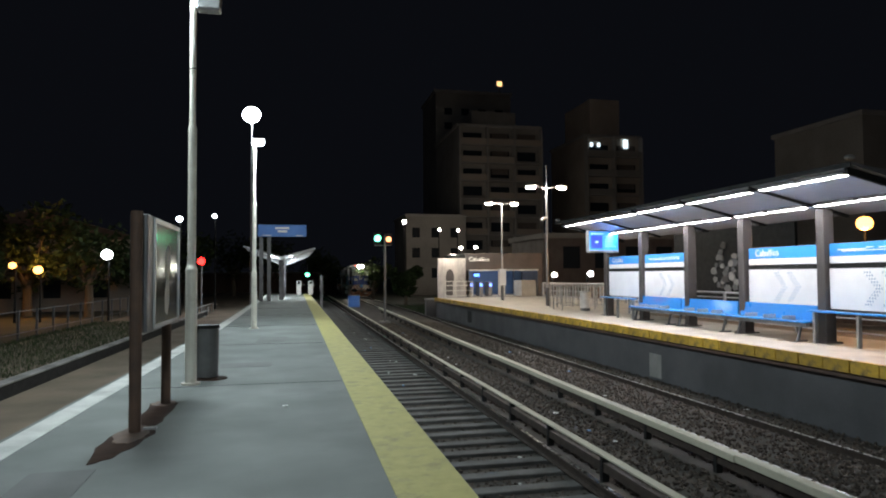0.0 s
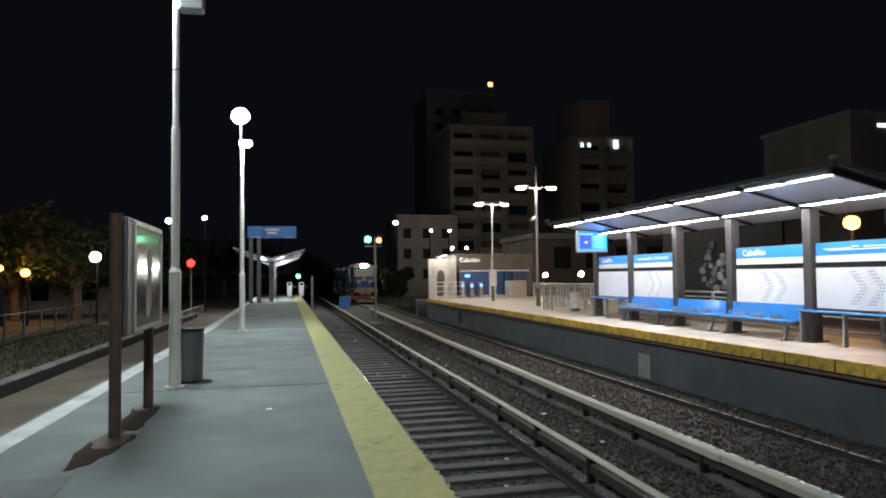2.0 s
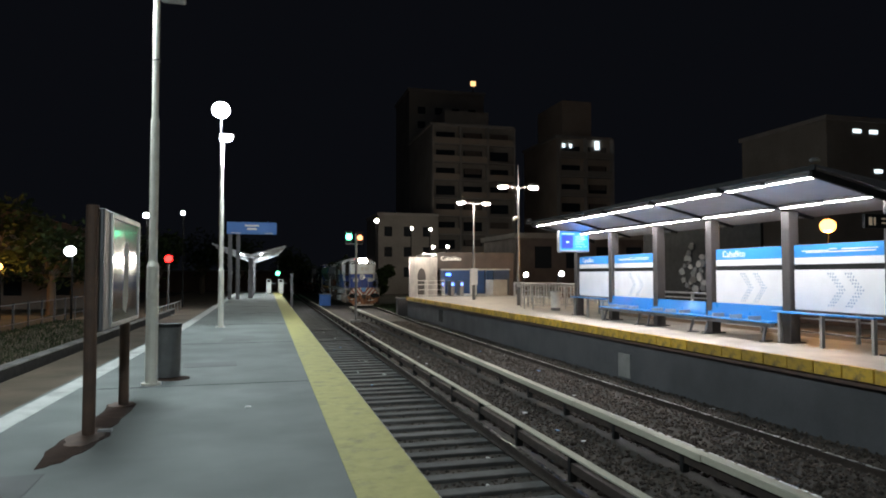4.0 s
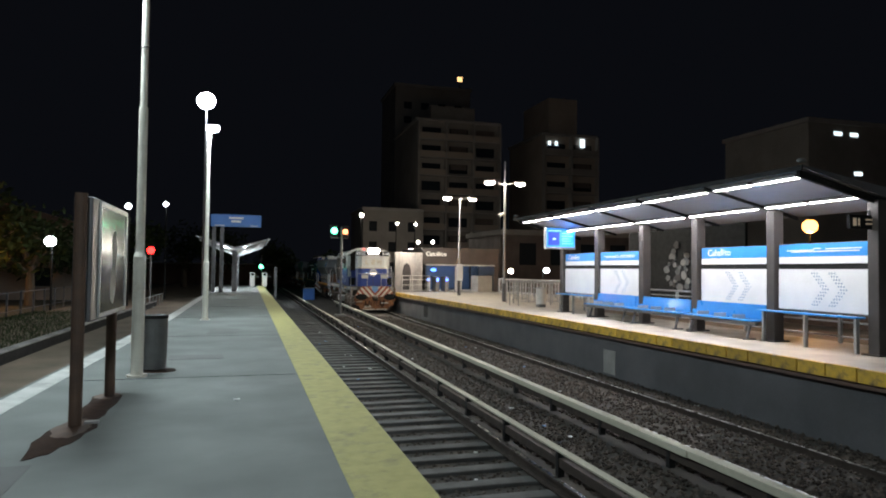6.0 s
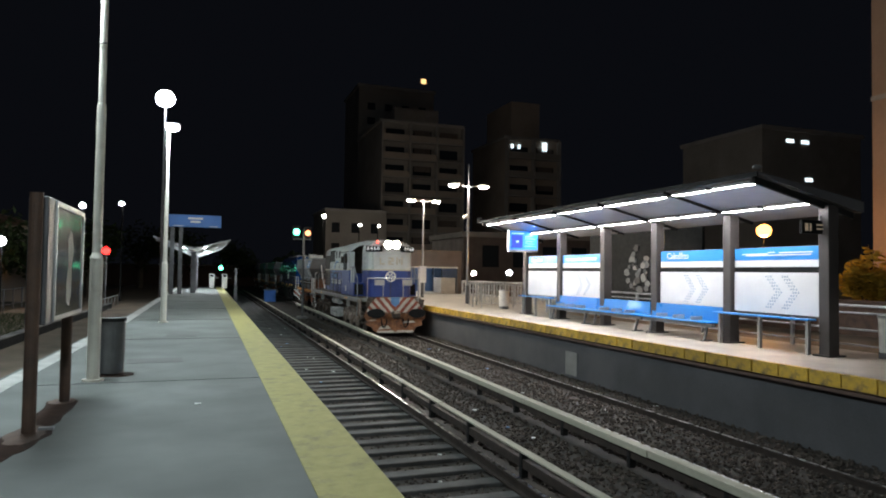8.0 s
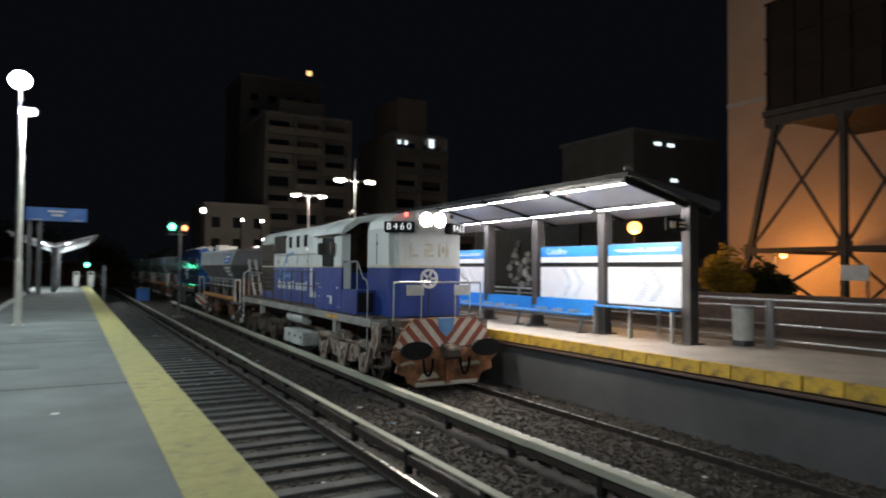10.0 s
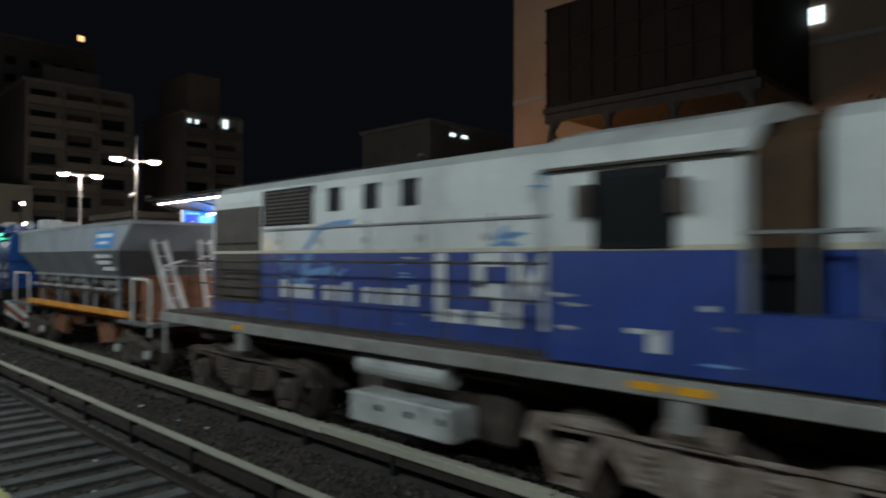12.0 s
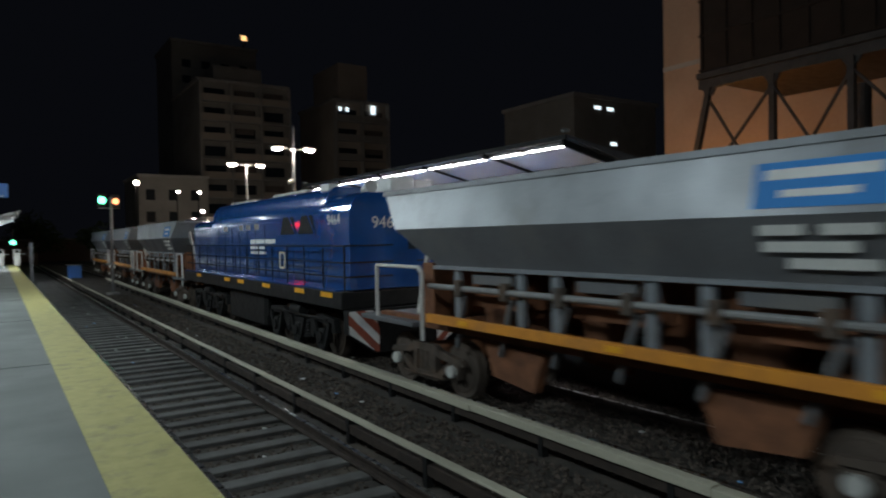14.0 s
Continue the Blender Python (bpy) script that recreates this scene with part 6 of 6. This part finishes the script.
            part("side_frame", bm, "loco_dark", bg_, "grimy cast side frame")
            part("brake_rod", rod(B(), (s * 1.13, y - 0.65, 0.30), (s * 1.13, y + 0.65, 0.27), 0.02, n=6), "loco_dark", bg_)
            for a in (y - 0.87, y + 0.87):
                part("axle_cap", rod(B(), (s * 1.08, a, 0.46), (s * 1.18, a, 0.46), 0.10, n=12), "whiteline", bg_)
            for dy in (-0.15, 0.0, 0.15):
                part("spring", rod(B(), (s * 1.03, y + dy, 0.34), (s * 1.03, y + dy, 0.70), 0.06, n=8), "loco_dark", bg_)
        for a in (y - 0.87, y + 0.87):
            wheelset(t, a * 1.035, 0.46)
    for y in (-0.3, 11.25):
        part("coupler", box(B(), -0.14, 0.14, y, y + 0.4, 0.78, 1.05, 0.04), "loco_dark", t)
    # true length and height of the body over its bogies
    for o in t.children_recursive:
        if not o.name.startswith("wheelset"):
            for v in o.data.vertices:
                v.co.y *= 1.035
                v.co.z -= 0.042 * max(0.0, v.co.z - 0.9)
    return t


def blue_loco():
    t = thing("blue_locomotive", "glossy blue diesel locomotive with black railings and amber reflectors", "locomotive", 7.48, 110, RAIL2)
    part("sill", box(B(), -1.45, 1.45, -0.1, 14.3, 1.22, 1.58, 0.02), "black", t)
    part("walkway", box(B(), -1.45, 1.45, 0.2, 14.2, 1.585, 1.62), "blue2", t)
    arc = [(0.80 + 0.42 * math.cos(a), 3.15 + 0.76 * math.sin(a)) for a in [k * math.pi / 20 for k in range(11)]]
    body = [(-1.22, 1.62)] + [(-x, z) for x, z in arc] + arc[::-1] + [(1.22, 1.62)]
    part("cab", prism(B(), [(x, z - max(0, z - 3.15) * 0.3) for x, z in body], "y", -0.05, 1.5), "blue2", t, "blue driver's cab")
    part("hood", prism(B(), [(x * 0.93, z) for x, z in body], "y", 1.5, 11.2), "blue2", t, "long blue hood")
    part("rear_hood", prism(B(), [(x * 0.9, z - max(0, z - 3.15) * 0.6) for x, z in body], "y", 11.2, 14.0), "blue2", t)
    part("roof_unit", box(B(), -0.7, 0.7, 3.6, 6.2, 3.86, 4.0, 0.06), "whiteline", t, "pale roof unit")
    part("roof_unit", box(B(), -0.7, 0.7, 8.0, 10.6, 3.86, 3.98, 0.06), "whiteline", t)
    part("cooling_box", box(B(), -0.12, 0.48, 0.1, 0.9, 3.72, 4.06, 0.03), "letter", t, "white roof box over the cab")
    part("cooling_box", box(B(), 0.5, 1.0, 0.15, 0.9, 3.60, 4.0, 0.03), "letter", t)
    part("roof_hatch", box(B(), -0.95, -0.65, 1.6, 2.1, 3.80, 3.99, 0.03), "letter", t, "small pale roof hatch")
    part("horn", rod(B(), (-0.52, 0.7, 3.78), (-0.55, 0.2, 3.84), 0.06, 0.15, 10), "whiteline", t)
    for s in (-1, 1):
        x0, x1 = s * 1.14, s * 1.15
        for y in (2.5, 3.75):
            wn_ = part("side_window", prism(B(), [(y - 0.55, 2.83), (y + 0.55, 2.83), (y + 0.34, 3.27), (y - 0.34, 3.27)], "x", s * 1.13, s * 1.147), "black", t, "dark sloped intake grille")
            part("window_rib", bar(B(), (s * 1.15, y - 0.5, 2.85), (s * 1.15, y - 0.1, 3.27), 0.02, 0.05), "blue2", wn_)
        for y in (5.6, 6.4, 7.2, 8.0, 8.8, 9.6, 10.4):
            part("door_seam", box(B(), x0 - 0.004 * s, x1, y - 0.01, y + 0.01, 1.7, 3.1), "black", t)
        # pale strips drawn as lamp reflections along the upper hood
        for y in (6.1, 6.9, 7.6, 9.3):
            part("glint_panel", box(B(), s * 1.135, s * 1.142, y, y + 0.4, 3.0, 3.16), "galv", t)
        for y0, y1, z0, z1 in ((4.75, 6.9, 2.60, 2.72), (5.6, 6.9, 2.44, 2.52), (5.5, 6.9, 2.30, 2.38)):
            part("lettering_bar", box(B(), s * 1.135, s * 1.143, y0, y1, z0, z1), "letter", t)
        bm = B()
        for k in range(13):
            y = -0.2 + k * 1.1
            rod(bm, (s * 1.42, y, 1.58), (s * 1.42, y, 2.55), 0.018, n=6)
        for z in (2.55, 2.2, 1.9):
            rod(bm, (s * 1.42, -0.2, z), (s * 1.42, 13.8, z), 0.018, n=6)
            rod(bm, (s * 1.42, -0.2, z), (s * 0.3, -0.25, z), 0.018, n=6)
        part("handrail", bm, "black", t)
        bm = B()
        for y0, y1, z0, z1 in ((3.15, 3.20, 1.98, 2.4), (3.5, 3.55, 1.98, 2.4), (3.15, 3.55, 1.98, 2.03), (3.15, 3.55, 2.35, 2.4)):
            box(bm, s * 1.44, s * 1.47, y0, y1, z0, z1)
        part("gate_frame", bm, "tan_line", t, "cream framed gate")
        for y in (0.66, 2.25, 4.63, 6.9, 8.33, 11.9):
            part("reflector", box(B(), s * 1.455, s * 1.465, y - 0.3, y + 0.3, 1.44, 1.55), "reflector", t, "amber reflector strip")
        for k in range(4):
            part("tank_pipe", rod(B(), (s * 1.2, 5.2 + k * 0.8, 1.2), (s * 1.2, 5.2 + k * 0.8, 0.6), 0.05, n=8), "black", t)
    words("9464", 0.34, "letter", t, Matrix.Translation((-1.222, 0.74, 3.10)) @ Matrix.Rotation(radians(-4), 4, "Y") @ FACE_W)
    words("9464", 0.36, "letter", t, Matrix.Translation((-0.34, -0.056, 3.03)) @ FACE_S)
    part("windscreen", box(B(), 0.2, 1.0, -0.062, -0.051, 2.45, 2.8), "pane", t)
    pl = part("pilot", prism(B(), [(-1.42, 1.22), (-1.42, 0.72), (-0.8, 0.3), (0.8, 0.3), (1.42, 0.72), (1.42, 1.22)], "y", -0.35, -0.12), "black", t, "black pilot with red and white striped wings")
    stripes(pl, [(-1.41, 0.74), (-1.41, 1.2), (-0.86, 1.2), (-0.72, 0.8), (-0.72, 0.33), (-0.8, 0.33)], -1, -0.352, ("letter", "stripe_red"), 0.21, 1.0)
    stripes(pl, [(0.8, 0.33), (0.72, 0.33), (0.72, 0.8), (0.86, 1.2), (1.41, 1.2), (1.41, 0.74)], 1, -0.352, ("letter", "stripe_red"), 0.21, 1.0)
    part("fuel_tank", box(B(), -1.25, 1.25, 5.4, 8.8, 0.3, 1.2, 0.06), "black", t)
    loco_bogie(t, 2.9, (1.4, 2.9, 4.4), "black")
    loco_bogie(t, 11.4, (9.9, 11.4, 12.9), "black")
    for y in (1.4, 2.9, 4.4, 9.9, 11.4, 12.9):
        wheelset(t, y, 0.5)
    return t


LOCO = locomotive()
HOP = hopper()
BLUE = blue_loco()


def wagon_again(src):
    c = copy_thing(src, pose(7.48, 130, RAIL2))
    for o in c.children:
        if o.name.startswith("wheelset"):
            WHEELS.append((o, o.matrix_basis.translation.y, 0.46))
    return c


HOP2, HOP3, HOP4 = wagon_again(HOP), wagon_again(HOP), wagon_again(HOP)

# ---- sleepers, ballast, weeds ----
slp = None
rnd = random.Random(9)
for tr, y0, n, z in ((t1, -4.0, 128, -0.155), (t2, -4.0, 90, -0.155)):
    for i in range(n):
        bend = far_x(y0 + i * 0.63) - 7.48 if tr is t2 else 0.0
        m = pose(bend + rnd.uniform(-0.04, 0.04), y0 + i * 0.63 + rnd.uniform(-0.03, 0.03), z + rnd.uniform(-0.012, 0.006), 0, 0, rnd.uniform(-0.8, 0.8))
        if slp is None:
            slp = part("sleeper", box(B(), -1.35, 1.35, -0.125, 0.125, -0.15, 0.0, 0.012), "sleeper", tr)
            slp.matrix_basis = m
        else:
            again(slp, tr, m)


def stones(name, label, n, spans, seed, smin, smax):
    rr = np.random.default_rng(seed)
    base = np.array([(1, 0, 0), (-1, 0, 0), (0, 1, 0), (0, -1, 0), (0, 0, 1), (0, 0, -1)], float)
    tri = np.array([(0, 2, 4), (2, 1, 4), (1, 3, 4), (3, 0, 4), (2, 0, 5), (1, 2, 5), (3, 1, 5), (0, 3, 5)])
    vs, fs = [], []
    for x0, x1, z, share in spans:
        k = int(n * share)
        y = 1.5 + 38 * rr.random(k) ** 1.7
        c = np.stack([x0 + (x1 - x0) * rr.random(k), y, z + 0.02 * rr.random(k)], 1)
        s = rr.uniform(smin, smax, (k, 1, 3)) * np.array([1, 1, 0.75]) * rr.uniform(0.75, 1.25, (k, 6, 1))
        a = rr.uniform(0, 6.283, k)
        p = base[None] * s
        px = p[..., 0] * np.cos(a)[:, None] - p[..., 1] * np.sin(a)[:, None]
        py = p[..., 0] * np.sin(a)[:, None] + p[..., 1] * np.cos(a)[:, None]
        p = np.stack([px, py, p[..., 2]], 2) + c[:, None] + rr.normal(0, smin * 0.18, (k, 6, 3))
        off = sum(len(v) for v in vs)
        vs.append(p.reshape(-1, 3))
        fs.append((np.arange(k)[:, None, None] * 6 + tri[None] + off).reshape(-1, 3))
    me = bpy.data.meshes.new(name)
    me.from_pydata(np.concatenate(vs).tolist(), [], np.concatenate(fs).tolist())
    me.materials.append(M["stone"])
    return tagged(new(name, me), label, "ballast", kind="stuff")


stones("ballast_stones", "loose grey-brown ballast stones between the rails", 34000,
       ((1.5, 2.05, -1.32, 0.06), (2.16, 3.76, -1.325, 0.22), (4.2, 5.75, -1.235, 0.26), (6.0, 6.5, -1.235, 0.12), (6.68, 8.28, -1.225, 0.26), (8.42, 9.36, -1.225, 0.12)), 3, 0.02, 0.042)
rr = random.Random(77)
for k in range(46):
    t = thing("litter_scrap", "small pale scrap of litter on the ballast", "litter", rr.choice((rr.uniform(4.6, 5.3), rr.uniform(8.5, 9.2), rr.uniform(6.8, 8.2), rr.uniform(2.3, 3.6))), rr.uniform(4, 34), -1.215, rr.uniform(0, 180), group="litter between the rails")
    w = rr.uniform(0.02, 0.05)
    part("scrap", prism(B(), [(-w, -w * 0.6), (w, -w * 0.8), (w * 0.8, w * 0.7), (-w * 0.7, w)], "z", 0, 0.012), rr.choice(("letter", "letter", "whiteline", "graffiti")), t)


def weeds(name, label, n, area, seed, h):
    r2 = random.Random(seed)
    vs, fs = [], []
    for _ in range(n):
        x, y = r2.uniform(*area[0]), r2.uniform(*area[1])
        a, k, w = r2.uniform(0, 6.28), h * r2.uniform(0.5, 1.3), 0.012 + h * 0.03
        i = len(vs)
        vs += [(x - w * math.cos(a), y - w * math.sin(a), area[2]), (x + w * math.cos(a), y + w * math.sin(a), area[2]), (x + r2.gauss(0, k * 0.3), y + r2.gauss(0, k * 0.3), area[2] + k)]
        fs.append((i, i + 1, i + 2))
    me = bpy.data.meshes.new(name)
    me.from_pydata(vs, [], fs)
    me.materials.append(M["grass"])
    return tagged(new(name, me), label, "grass", kind="stuff")


weeds("grass", "dark rough grass beyond the earth bed", 14000, ((-12.5, -7.2), (8, 46), -1.3), 5, 0.22)
weeds("trackside_grass", "patch of grass beside the far track", 3500, ((8.9, 14), (47, 64), -1.42), 6, 0.3)

# joints and patches in the asphalt
for k in range(12):
    part("joint", box(B(), -2.22, 0.68, -8.0 + k * 6.1, -7.985 + k * 6.1, 0.0, 0.0035), "black", plat, "thin dark joint")
for x, y, w, d, a in ((-0.9, 12.6, 0.9, 0.6, 4), (-0.6, 17.5, 0.7, 1.3, -3), (-1.9, 5.6, 0.5, 0.9, 2)):
    pp = part("asphalt_patch", box(B(), -w / 2, w / 2, -d / 2, d / 2, 0.0, 0.004), "patch", plat, "darker asphalt patch")
    pp.matrix_basis = pose(x, y, 0, 0, 0, a)


# ---- what moves ----
# place of the first locomotive's nose along the track
NOSE = ((0, 84.0), (1, 77.2), (2.5, 67.0), (5, 50.2), (6, 43.1), (6.5, 39.5), (7, 35.9), (7.5, 32.3), (8.5, 25.0), (9.5, 17.65), (10.0, 14.25), (10.5, 10.78), (11, 7.27), (11.5, 3.66),
        (12, 0.12), (12.5, -3.46), (13, -6.98), (13.5, -10.5), (14, -14.15))


def along(t):
    for (a, p), (c, q) in zip(NOSE, NOSE[1:]):
        if t <= c:
            return p + (q - p) * (t - a) / (c - a)
    return NOSE[-1][1]


def motions():
    for ob, s, n in ((LOCO, 0, 13.8), (HOP, 14.4, 11.7), (BLUE, 27.0, 14.2), (HOP2, 41.8, 11.7), (HOP3, 53.8, 11.7), (HOP4, 65.8, 11.7)):
        rows = []
        for k in range(29):
            y = along(k / 2) + s
            turn = -math.degrees(math.atan((far_x(y + n) - far_x(y)) / n))
            rows.append((k / 2, pose(far_x(y), y, RAIL2, 0, 0, turn)))
        walk(ob, rows)
    for ob, y, r in WHEELS:
        walk(ob, [(k / 10, pose(0, y, r, math.degrees((along(0) - along(k / 10)) / r))) for k in range(141)])


motions()
